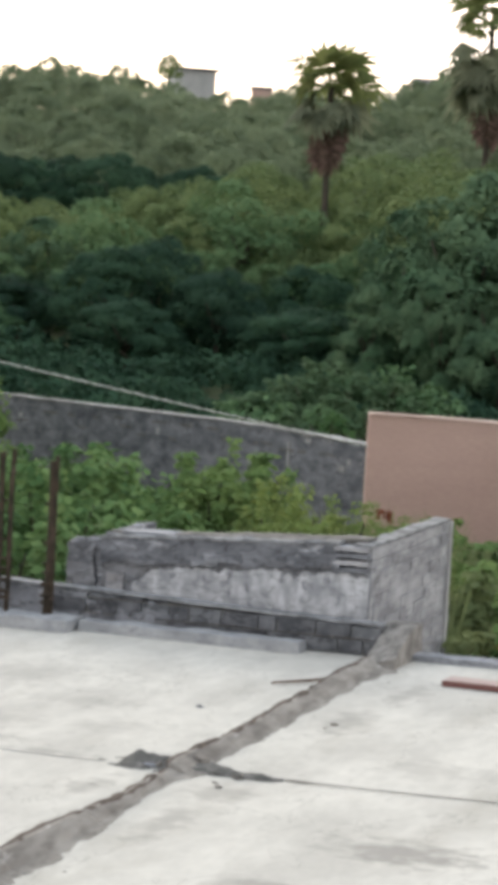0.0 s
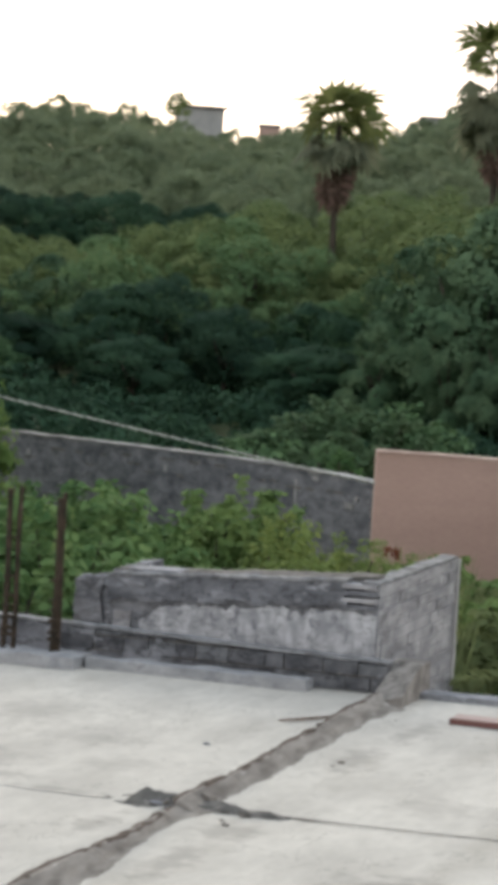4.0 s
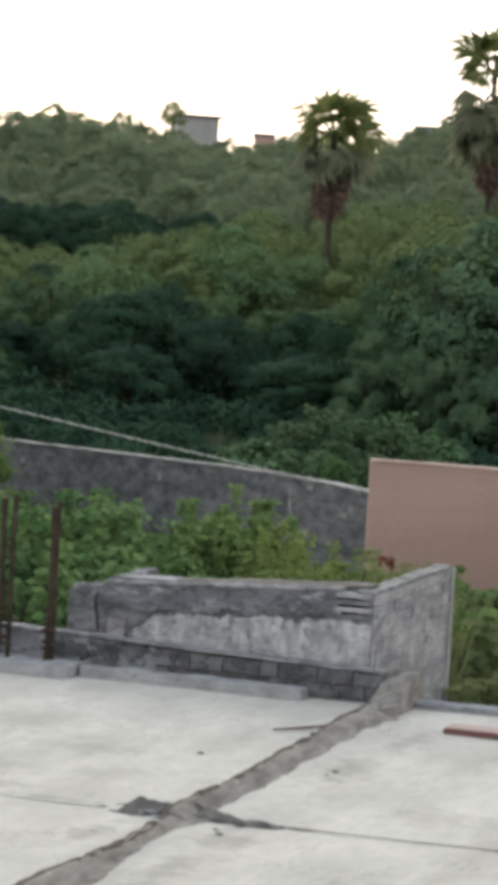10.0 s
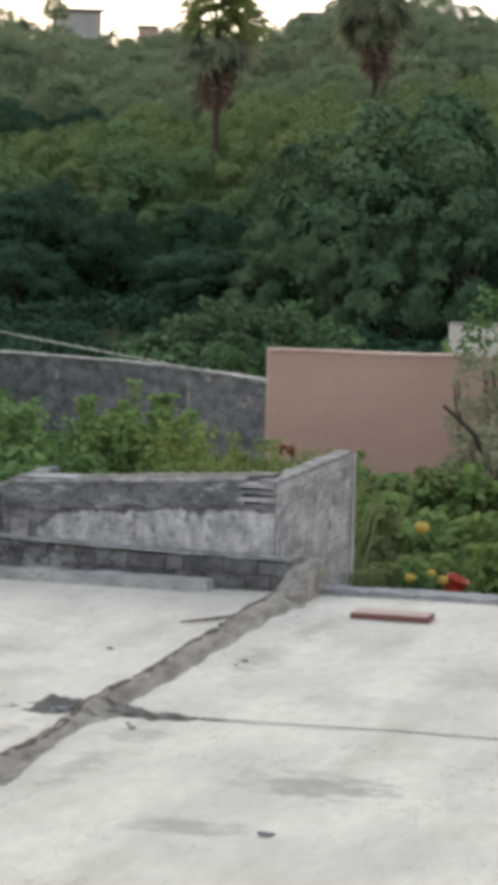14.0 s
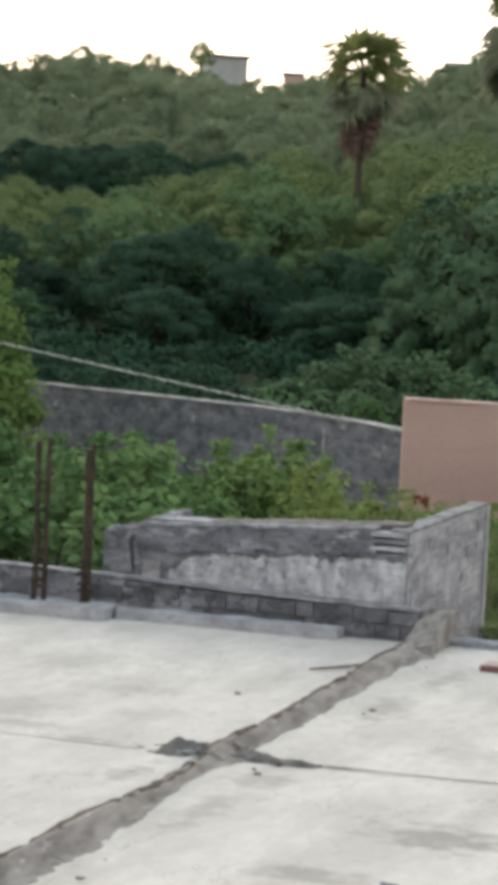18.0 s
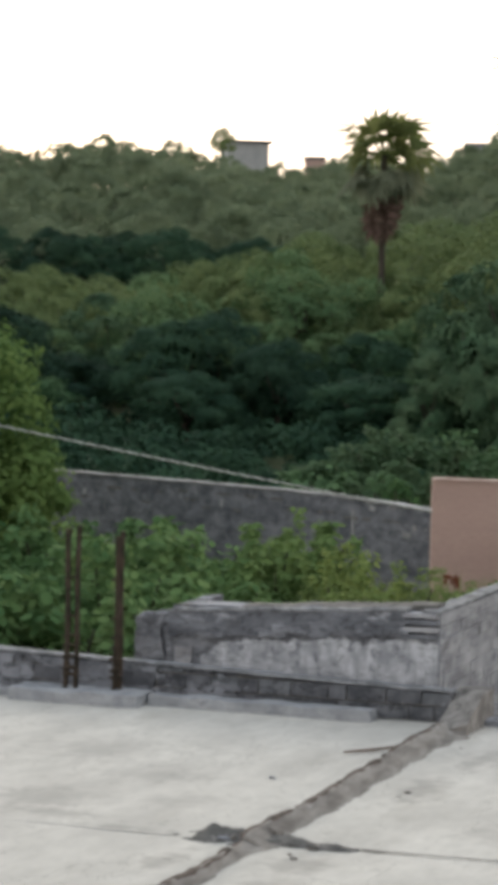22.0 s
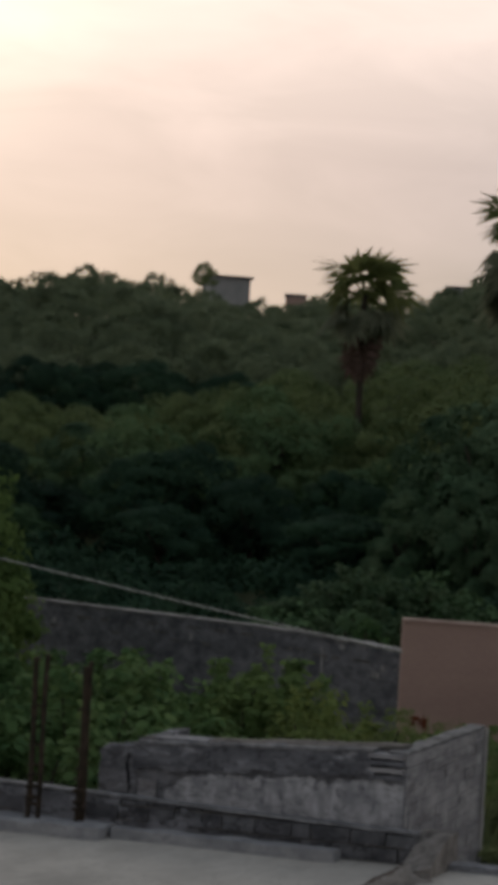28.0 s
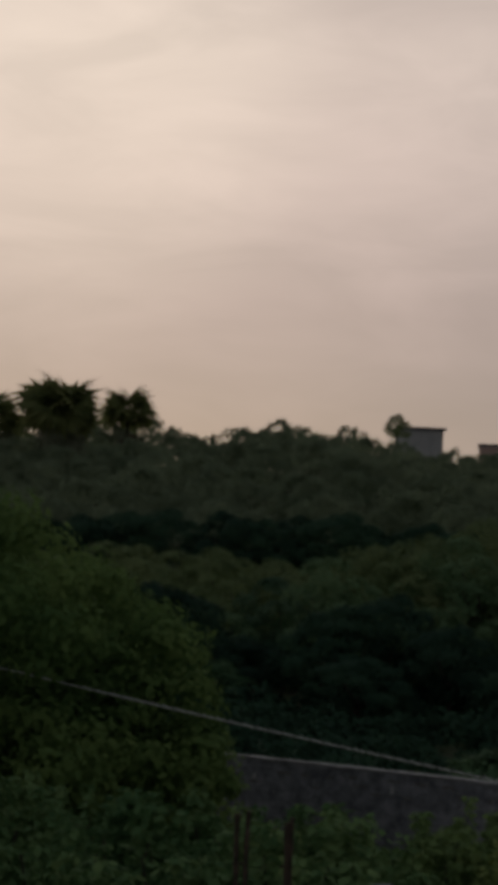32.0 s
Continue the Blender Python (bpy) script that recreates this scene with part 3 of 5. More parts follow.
def build_ridge():
    """Broken mortar ridge across the roof, and the joint that crosses it."""
    ridge = put("mortar_ridge", None, None, ROOF)
    tagged(ridge, "broken brown-grey mortar ridge running across the roof", "ridge")
    cuts = [13.5, 15.6, 17.1, 18.9, 20.75, 21.15, 22.6, 24.0, 25.7, 27.3, 28.45]
    for b0, b1 in zip(cuts, cuts[1:]):
        bm = bmesh.new()
        rows = []
        n = max(4, int((b1 - b0) / 0.035))
        low = 0.45 if b0 == 20.75 else 1.0
        for i in range(n + 1):
            b = b0 + (b1 - b0) * i / n
            end = min(1.0, 0.93 + 3.0 * min(b - b0, b1 - b) / (b1 - b0))
            cx = -6.98 + 0.02 * math.sin(b * 1.1) + 0.05 * noise.noise(Vector((b * 0.5, 0, 0))) + 0.012 * noise.noise(Vector((b * 2.1, 0, 5)))
            thin = profile(((13, 1.0), (17, 1.05), (18.6, 0.95), (19.6, 0.5), (20.7, 0.45), (21.3, 0.85), (23, 0.8), (25.5, 0.85), (28.5, 1.05)), b)
            w = 0.118 * thin + 0.04 * noise.noise(Vector((b * 0.7, 3, 0)))
            out = 0.72 + 0.4 * noise.noise(Vector((b * 0.45, 13, 0))) + 0.3 * noise.noise(Vector((b * 1.2, 13, 4))) + 0.28 * noise.noise(Vector((b * 3.2, 13, 7))) + 0.16 * noise.noise(Vector((b * 9, 13, 9)))
            h = (0.11 + 0.010 * noise.noise(Vector((b * 1.1, 7, 0))) + 0.010 * noise.noise(Vector((b * 2.6, 7, 3)))) * low * end * (0.4 + 0.6 * thin) + 0.012
            ring = []
            for u, z in ((-1.15, -0.02), (-1.0, h * 0.85), (-0.75, h), (-0.4, h * 0.88), (0.0, h * 0.66), (0.45, h * 0.44), (0.9, h * 0.24), (1.35, 0.016), (1.8, 0.008), (2.3, 0.0), (2.8, -0.02)):
                x = cx + u * w * (out if u > 0.5 else 1.0)
                f = 0.009 * noise.noise(Vector((x * 4, b * 0.7, 1))) + 0.005 * noise.noise(Vector((x * 11, b * 1.8, 2)))
                ring.append(bm.verts.new((x + 0.5 * f, b, z + (f if z > -0.01 else 0))))
            rows.append(ring)
        for p, q in zip(rows, rows[1:]):
            for k in range(len(p) - 1):
                bm.faces.new([p[k], p[k + 1], q[k + 1], q[k]])
        bm.faces.new(rows[0])
        bm.faces.new(rows[-1])
        rows_at = [r[1].co.copy() + Vector((0.018 * noise.noise(r[1].co * 5), 0, 0.024 * noise.noise(r[1].co * 4))) for r in rows]
        seg = part("segment", bm, MORTAR, ridge, "", True)
        runs = [[]]
        for p in rows_at:
            if noise.noise(Vector((p.y * 1.1, 21, 0))) + 0.4 * noise.noise(Vector((p.y * 4, 22, 0))) < -0.45:
                runs.append([])
            else:
                runs[-1].append(p)
        for run in runs:
            if len(run) < 5:
                continue
            bm = bmesh.new()
            prev = None
            for i, p in enumerate(run):
                f = min(1.0, 0.3 + min(i, len(run) - 1 - i) / 5)
                row = [bm.verts.new(p + Vector((dx * f, 0, dz * f))) for dx, dz in ((-0.045, -0.06), (-0.035, 0.008), (0.0, 0.020), (0.045, 0.006), (0.055, -0.04))]
                if prev:
                    for k in range(4):
                        bm.faces.new([prev[k], prev[k + 1], row[k + 1], row[k]])
                prev = row
            part("crest", bm, BROKEN, seg, "crumbled brown crest", True)
    # dark crack filled with damp mortar
    for name, a0, a1, b0, wide in (("roof_joint", -6.5, 4.0, 21.42, 0.020), ("roof_joint", -16.0, -7.8, 21.35, 0.006)):
        bm = bmesh.new()
        prev = None
        k = int((a1 - a0) / 0.06)
        lift = 0.008 if a0 > -7 else 0.001
        for i in range(k + 1):
            a = a0 + (a1 - a0) * i / k
            c = b0 + 0.07 * noise.noise(Vector((a * 0.8, 9, 0))) + (0.02 * (a + 6.7) if a > -6.7 else 0.0)
            w = max(0.002, wide * (0.8 + 0.9 * noise.noise(Vector((a * 1.7, 4, 0))) + 0.5 * noise.noise(Vector((a * 7, 6, 0)))) * (0.8 + 2.6 * max(0.0, min(1.0, (-5.6 - a) / 0.9))))
            row = [bm.verts.new((a, c - w, lift)), bm.verts.new((a, c - w * 0.4, lift + 0.005)), bm.verts.new((a, c + w * 0.4, lift + 0.005)), bm.verts.new((a, c + w, lift))]
            if prev:
                for q in range(3):
                    bm.faces.new([prev[q], prev[q + 1], row[q + 1], row[q]])
            prev = row
        right = a0 > -7
        ob = put(name, bm_mesh(name, bm, DARK_MORTAR if right else FADED_JOINT), None, ROOF)
        tagged(ob, "dark cracked joint in the limewashed roof" if right else "faint worn joint in the limewashed roof", "joint")


def chunk(name, a, b, sx, sy, h, mat, label, category, group, seed):
    """An angular broken piece lying on the roof."""
    rnd = random.Random(seed)
    bm = bmesh.new()
    for k in range(16):
        t = rnd.uniform(0, 2 * math.pi)
        q = rnd.uniform(0.6, 1.0)
        bm.verts.new((a + math.cos(t) * sx * q, b + math.sin(t) * sy * q, rnd.choice((0.0, 0.0, rnd.uniform(0.4, 1.0))) * h + 0.004))
    bmesh.ops.convex_hull(bm, input=list(bm.verts))
    loose = [v for v in bm.verts if not v.link_faces]
    bmesh.ops.delete(bm, geom=loose, context="VERTS")
    ob = put(name, bm_mesh(name, bm, mat), None, ROOF)
    tagged(ob, label, category, group)


def build_rubble():
    rnd = random.Random(14)
    for a_mid, b_mid, sa, sb, high, skew in ((-7.25, 21.5, 0.62, 0.36, 0.125, 0.12), (-6.5, 21.42, 0.50, 0.16, 0.09, -0.02)):
        bm = bmesh.new()
        grid = {}
        for i in range(49):
            for j in range(25):
                a, b = a_mid + sa * 1.15 * (i / 24 - 1), b_mid + sb * 1.4 * (j / 12 - 1)
                d = math.hypot((a - a_mid) / sa, (b - b_mid - skew * (a - a_mid)) / sb)
                z = high * max(0.0, 1 - d) ** 0.7 * (0.75 + 1.1 * noise.noise(Vector((a * 5, b * 5, high)))) - 0.02 + 0.016 * noise.noise(Vector((a * 13, b * 8, 0)))
                grid[i, j] = bm.verts.new((a, b, z))
        for i in range(48):
            for j in range(24):
                bm.faces.new([grid[i, j], grid[i + 1, j], grid[i + 1, j + 1], grid[i, j + 1]])
        ob = put("mortar_mound", bm_mesh("mortar_mound", bm, DARK_MORTAR, True), None, ROOF)
        tagged(ob, "low mound of dark broken mortar at the roof joint", "mortar mound", "mounds at the joint")
    for k in range(9):
        a, b = rnd.gauss(-7.25, 0.24), rnd.gauss(21.5, 0.17)
        s = rnd.uniform(0.04, 0.09)
        chunk("mortar_lump", a, b, s * 1.3, s, rnd.uniform(0.03, 0.10), rnd.choice((STAINED, MORTAR, DARK_MORTAR)), "broken lump of grey mortar at the roof joint", "mortar lump", "lumps at the joint", k)
    for k in range(4):
        a, b = rnd.gauss(-6.55, 0.22), rnd.gauss(21.35, 0.08)
        s = rnd.uniform(0.04, 0.10)
        chunk("mortar_lump", a, b, s * 1.5, s * 0.8, rnd.uniform(0.02, 0.05), DARK_MORTAR, "broken lump of grey mortar at the roof joint", "mortar lump", "lumps at the joint", 50 + k)
    for k in range(7):
        b = rnd.uniform(15.5, 28.0)
        a = -6.62 + abs(rnd.gauss(0, 0.16))
        s = rnd.uniform(0.012, 0.032)
        chunk("mortar_crumb", a, b, s * 1.6, s, s * 0.7, MORTAR, "crumb of mortar fallen beside the ridge", "crumb", "mortar crumbs", 100 + k)
    for k, (a, b, s) in enumerate(((-4.45, 17.53, 0.065), (-8.9, 18.2, 0.10), (-7.9, 24.5, 0.04), (-7.5, 20.35, 0.035), (-10.5, 20.0, 0.04))):
        chunk("rubble", a, b, s * 1.3, s * 0.6, s * 0.55, (STAINED, MORTAR)[k % 2], "small lump of brown rubble on the roof", "rubble", "rubble on the roof", 200 + k)


build_ridge()
build_rubble()


def parapet_top(a):
    return 0.43 + 0.026 * (-8.9 - a)


def blocks_along(parent, x0, x1, y0, y1, z0, rows, length, high, mat, seed, top=None, along="x", uneven=0.012):
    """Courses of single blocks with open joints, each its own piece."""
    rng = random.Random(seed)
    kinds = []
    for q in range(6):
        bm = box_bm(-0.5, 0.5, -0.5, 0.5, -0.5, 0.5)
        for v in bm.verts:
            v.co += Vector((rng.uniform(-1, 1) * 0.02, rng.uniform(-1, 1) * 0.02, rng.uniform(-1, 1) * 0.03))
        bmesh.ops.bevel(bm, geom=list(bm.edges), offset=0.012, segments=1, affect="EDGES")
        kinds.append(bm_mesh("block", bm, mat))
    for r in range(rows):
        p = x0 - (length * 0.5 if r % 2 else 0)
        while p < x1:
            a0, a1 = max(p, x0), min(p + length * rng.uniform(0.55, 1.3), x1)
            p = a1 if a1 > p else p + length
            if a1 - a0 < 0.06:
                continue
            mid = (a0 + a1) / 2
            zt = top(mid) if top else None
            za = z0 + r * high
            zb = za + high if zt is None else min(za + high, zt)
            if zb - za < 0.04:
                continue
            proud = rng.uniform(-0.7, 1.0) * uneven
            size = (a1 - a0 - uneven, y1 - y0, zb - za - uneven)
            if along == "x":
                m = Matrix.Translation((mid, (y0 + y1) / 2 - proud, (za + zb) / 2)) @ Matrix.Diagonal((size[0], size[1], size[2], 1))
            else:
                m = Matrix.Translation(((y0 + y1) / 2 + proud, mid, (za + zb) / 2)) @ Matrix.Diagonal((size[1], size[0], size[2], 1))
            put("block", rng.choice(kinds), parent, m)


def build_parapet():
    wall = put("wall_parapet", None, None, ROOF)
    tagged(wall, "low parapet of weathered grey concrete blocks", "parapet", kind="structure")
    part("mortar_core", rough_box(-24, -7.2, 28.995, 29.20, -0.05, 0.4, 0.25, 0.006, 1.0, 2.0, lambda a: parapet_top(a) - 0.06), DARK_MORTAR, wall)
    bm = rough_box(-24, -7.15, 28.97, 29.22, 0.0, 0.03, 0.10, 0.012, 2.0, 2.5)
    for v in bm.verts:
        v.co.z += parapet_top(v.co.x) - 0.03
    part("capping", bm, CAPSTONE, wall, "thin grey cement capping")
    bm = bmesh.new()
    na, nz, keep = 620, 16, {}

    def corner(i, k):
        if (i, k) not in keep:
            a = -17.4 + 10.2 * i / na
            z = 0.03 + (parapet_top(a) - 0.075) * k / nz
            j = noise.noise_vector(Vector((a * 9, z * 9, 3)))
            keep[i, k] = bm.verts.new((a + 0.02 * j.x, 28.957 + 0.004 * j.y, z + 0.02 * j.z))
        return keep[i, k]

    for i in range(na):
        for k in range(nz):
            a, z = -17.4 + 10.2 * (i + 0.5) / na, (k + 0.5) / nz
            bias = 0.30 if a < -11.2 else 0.30 - 0.26 * (a + 11.2)
            if noise.noise(Vector((a * 1.1, z * 0.9, 4))) + 0.55 * noise.noise(Vector((a * 3.7, z * 2.6, 5))) + 0.3 * noise.noise(Vector((a * 11, z * 5, 6))) + bias > 0:
                bm.faces.new([corner(i, k), corner(i + 1, k), corner(i + 1, k + 1), corner(i, k + 1)])
    part("render_coat", bm, RENDER_COAT, wall, "patchy grey render over the blocks")
    # cement fillet at the foot
    f = put("cement_fillet", bm_mesh("cement_fillet", rough_box(-10.85, -8.05, 28.64, 28.95, -0.02, 0.13, 0.05, 0.024, 6.0, 3.0), FILLET), None, ROOF)
    tagged(f, "pale cement fillet along the foot of the parapet", "fillet")
    p = put("column_plinth", bm_mesh("column_plinth", rough_box(-12.6, -10.9, 28.35, 28.97, -0.02, 0.15, 0.05, 0.03, 8.0, 3.0), FILLET), None, ROOF)
    tagged(p, "rough concrete plinth under rusty starter bars", "plinth")
    p = put("cement_fillet", bm_mesh("cement_fillet", rough_box(-24, -12.65, 28.62, 28.96, -0.02, 0.085, 0.08, 0.035, 9.0, 3.0), FILLET), None, ROOF)
    tagged(p, "pale cement fillet along the foot of the parapet", "fillet")
    # short stub of wall that closes the parapet
    s = put("wall_stub", bm_mesh("wall_stub", rough_box(-7.16, -6.76, 28.15, 29.5, -0.02, 0.38, 0.045, 0.020, 4.0, 4.0), STUB), None, ROOF)
    tagged(s, "short crumbling cement wall stub at the roof edge", "wall stub", kind="structure")
    for v in s.data.vertices:
        if v.co.z > 0.05:
            v.co.z *= max(0.08, min(1.0, 0.10 + 0.70 * (v.co.y - 28.2) / 0.9 + 0.32 * (v.co.x + 7.14) / 0.4))
    # low kerb on the open side
    k = put("kerb", bm_mesh("kerb", rough_box(-6.78, 8.2, 29.0, 29.4, -0.05, 0.06, 0.08, 0.022, 5.0, 2.2), CEMENT), None, ROOF)
    tagged(k, "low grey cement kerb at the roof edge", "kerb", kind="structure")
    return wall


parapet = build_parapet()
blocks_along(parapet, -17.5, -7.15, 28.97, 29.2, 0.0, 3, 0.40, 0.19, BLOCK, 12, lambda a: parapet_top(a) - 0.035, "x", 0.02)


def build_tank():
    """Ruined water tank behind the parapet: a front wall with a dark lintel and a block side wall."""
    tank = put("water_tank", None, None, ROOF)
    tagged(tank, "ruined grey block water tank with flaking plaster", "water tank")

    def top(a):
        return 1.08 + (a + 10.95) * 0.055

    part("front_wall", rough_box(-10.95, -7.49, 29.68, 29.9, -2.9, 0.9, 0.07, 0.035, 11.0, 3.2, lambda a: top(a) - 0.30), STAINED, tank, "dark rough stone front wall")
    bm = bmesh.new()
    cols = []
    n = 160
    for i in range(n + 1):
        a = -10.55 + (10.55 - 7.50) * i / n
        edge = top(a) - 0.40 + 0.09 * noise.noise(Vector((a * 2.2, 1, 0))) + 0.07 * noise.noise(Vector((a * 8, 2, 0))) + 0.03 * noise.noise(Vector((a * 25, 2, 0)))
        edge -= 0.22 * max(0.0, 1 - (a + 10.55) / 0.25)
        cols.append([bm.verts.new((a, 29.655 + (0.012 if q in (0, 4) else 0.0) + 0.012 * noise.noise(Vector((a * 3, q, 5))), z))
                     for q, z in enumerate((edge + 0.012, edge, edge * 0.6, 0.0, -0.6))])
    for p, q in zip(cols, cols[1:]):
        for k in range(4):
            bm.faces.new([p[k], q[k], q[k + 1], p[k + 1]])
    part("plaster_coat", bm, PLASTER, tank, "flaking white plaster with a jagged edge")
    for i, (a0, a1, z0, z1) in enumerate(((-10.9, -10.66, 0.38, 0.64), (-10.85, -10.7, 0.05, 0.3))):
        part("plaster_patch", rough_box(a0, a1, 29.63, 29.7, z0, z1, 0.05, 0.035, 40.0 + i, 4.0), STONE, tank)
    part("left_rim", rough_box(-11.02, -10.88, 29.93, 31.4, 0.3, 1.10, 0.08, 0.03, 37.0, 2.4), BEAM, tank, "pale cement rim")
    part("loose_slab", rough_box(-10.75, -10.1, 29.75, 30.2, 1.11, 1.15, 0.1, 0.012, 39.0, 2.0), CEMENT, tank, "pale loose slab on top")
    lintel = part("lintel", rough_box(-10.97, -7.92, 29.62, 29.92, 0.7, 1.0, 0.05, 0.03, 13.0, 3.6), BEAM, tank, "dark weathered concrete lintel")
    for v in lintel.data.vertices:
        v.co.z = top(v.co.x) - 0.33 + (v.co.z - 0.7) * 1.1 + (0.05 * noise.noise(Vector((v.co.x * 2.6, 3, 0))) + 0.035 * noise.noise(Vector((v.co.x * 9, 5, 0))) if v.co.z < 0.76 else 0.0)
    rnd = random.Random(6)
    for i in range(9):
        a0 = -10.8 + 2.6 * i / 8 + rnd.uniform(-0.12, 0.12)
        z0 = top(a0) - rnd.choice((0.10, 0.17, 0.24, 0.28))
        part("cement_chip", rough_box(a0, a0 + rnd.uniform(0.12, 0.36), 29.597, 29.64, z0 - rnd.uniform(0.02, 0.06), z0, 0.03, 0.022, 50.0 + i, 6.0), STAINED, tank)
    part("top_screed", rough_box(-10.95, -7.9, 29.60, 29.93, -0.03, 0.0, 0.06, 0.016, 14.0, 4.0), CAPSTONE, tank, "thin pale screed along the top")
    for v in tank.children[-1].data.vertices:
        v.co.z += top(v.co.x) + 0.006
    for i, (a0, a1, z0, z1) in enumerate(((-11.42, -11.06, -2.9, 0.42), (-11.42, -11.08, 0.44, 0.98), (-11.03, -10.955, 0.2, 0.86), (-11.22, -10.98, 0.9, 1.03))):
        part("pillar_stone", rough_box(a0, a1, 29.66 + 0.01 * i, 29.95, z0, z1, 0.05, 0.045, 17.0 + i, 3.4), STAINED, tank, "grey plastered pillar stone")
    part("pillar_core", rough_box(-11.38, -10.97, 29.74, 29.94, -2.9, 0.92, 0.1, 0.02, 18.0, 2.2), BEAM, tank)
    rim = part("back_rim", rough_box(-11.0, -7.6, 29.95, 30.35, 0.6, 1.0, 0.12, 0.02, 19.0, 2.2), DARK_MORTAR, tank)
    for v in rim.data.vertices:
        v.co.z = top(v.co.x) - 0.5 + (v.co.z - 0.6) * 1.3
    for i in range(4):
        z = top(-7.75) - 0.05 - i * 0.085
        part("slate", rough_box(-7.95, -7.52, 29.60, 29.9, z - 0.05, z, 0.1, 0.008, 21.0 + i, 3.0), (STONE, BEAM)[i % 2], tank)
    part("side_core", box_bm(-7.68, -7.503, 29.95, 33.9, -2.9, 1.2), CEMENT, tank)
    part("rim", rough_box(-7.72, -7.48, 29.7, 33.95, 1.205, 1.24, 0.10, 0.018, 23.0, 2.4), CAPSTONE, tank, "thin grey cement rim")
    part("corner_strip", rough_box(-7.6, -7.455, 33.86, 34.0, -2.9, 1.2, 0.08, 0.015, 27.0, 3.0), COPING, tank, "pale plastered corner")
    blocks_along(tank, 29.72, 33.86, -7.70, -7.49, -0.9, 14, 0.42, 0.15, STONE, 31, None, "y", 0.009)
    return tank


tank = build_tank()


def build_bars():
    """Rusty starter bars of columns never cast."""
    def bars(spots, label):
        ob = put("starter_bars", None, None, ROOF)
        tagged(ob, label, "rebar", "starter bars")
        for i, (a, b, h, lean, r) in enumerate(spots):
            pts = [(a + lean * t + 0.012 * math.sin(5 * t + i), b + 0.01 * math.sin(3 * t), 0.12 + h * t) for t in (k / 40 for k in range(41))]
            part("bar", tube(pts, [r * (1 + 0.35 * noise.noise(Vector((a * 7, i, p[2] * 6)))) for p in pts], 7), RUST, ob)
        for z in (0.30, 0.38, 0.52, 0.66, 0.78, 1.02, 1.5):
            a0, b0 = min(s[0] for s in spots) - 0.01, spots[0][1]
            a1 = max(s[0] for s in spots) + 0.02
            part("tie", tube([(a0 - 0.01, b0 - 0.02, z), ((a0 + a1) / 2, b0 - 0.035, z + 0.02), (a1 + 0.01, b0 - 0.02, z + 0.01)], 0.024 if z < 0.6 else 0.014, 6), RUST, ob)
        return ob

    bars([(-11.33, 28.72, 1.92, 0.03, 0.034), (-11.28, 28.75, 1.98, 0.02, 0.030), (-11.36, 28.8, 1.1, 0.03, 0.034)],
         "bundle of dark rusty starter bars in a plinth")
    bars([(-11.98, 28.72, 1.98, 0.02, 0.036), (-11.86, 28.74, 2.02, 0.03, 0.032)],
         "pair of dark rusty starter bars in a plinth")


build_bars()


def build_roof_litter():
    ob = put("plank", None, None, ROOF)
    tagged(ob, "faded red plank lying on the limewashed roof", "plank")
    # the board's red carries the shade of the side turned from the sun
    part("board", rough_box(-6.02, -5.13, 27.35, 27.72, 0.005, 0.062, 0.06, 0.006, 2.0, 3.0), REDWOOD_SHADED, ob, "red-brown edge, darkened as on its shaded side")
    part("faded_face", rough_box(-6.00, -5.15, 27.37, 27.70, 0.064, 0.076, 0.06, 0.006, 4.0, 3.0), FADED_RED, ob, "bleached pinkish face")
    ob = put("stick", bm_mesh("stick", tube([(-7.68, 26.3, 0.025), (-7.45, 26.55, 0.03), (-7.16, 27.0, 0.028)], [0.012, 0.02, 0.015], 6), DRY), None, ROOF)
    tagged(ob, "dry brown stick on the roof beside the ridge", "stick")


build_roof_litter()


# ---- compound walls beyond ----
def wall_between(name, p, q, z0, za, zb, thick, mat, label, step=0.35, amp=0.015, cap=None, bow=((0, 0.0), (1, 0.0))):
    p, q = Vector((*p, 0)), Vector((*q, 0))
    L = (q - p).length
    ang = math.degrees(math.atan2(q.y - p.y, q.x - p.x))
    ob = put(name, None, None, pose(p.x, p.y, 0, 0, 0, ang))
    tagged(ob, label, "wall", kind="structure")

    def top(x):
        return za + (zb - za) * x / L + profile(bow, x / L)

    part("wall_body", rough_box(0, L, 0, thick, z0, za, step, amp, 3.0, 0.8, top), mat, ob)
    if cap:
        bm = rough_box(0, L, -0.03, thick + 0.03, 0, 0.045, 0.25, 0.02, 5.0, 1.2)
        for v in bm.verts:
            v.co.z += top(v.co.x)
        part("coping", bm, cap, ob, "thin pale coping")
    return ob


g0, g1 = polar(-14.0, 80.0), polar(2.75, 53.2)
wall_between("wall_grey", g0, g1, -2.6, 0.85, 0.93, 0.22, GREY_WALL, "long dark grey rendered compound wall", cap=COPING,
             bow=((0, 0.06), (0.56, 0.09), (0.86, 0.115), (0.92, 0.08), (0.96, 0.03), (1, -0.05)))
grey_wall = bpy.data.objects["wall_grey"]
for k, (x, z, wide, high) in enumerate(((30.30, 0.76, 0.06, 0.55), (30.86, 0.90, 0.16, 0.10), (30.75, 0.99, 0.34, 0.05), (31.9, 0.40, 0.22, 0.12), (32.2, 0.55, 0.10, 0.10), (20.5, 0.62, 0.12, 0.12), (25.8, 0.7, 0.10, 0.16))):
    part("cement_flake", rough_box(x, x + wide, -0.02, 0.01, z - high, z, 0.05, 0.02, 60.0 + k, 4.0), COPING, grey_wall, "pale cement flake")
# thin dark strips on the face paint the shade of slots below the coping
rnd_slot = random.Random(5)
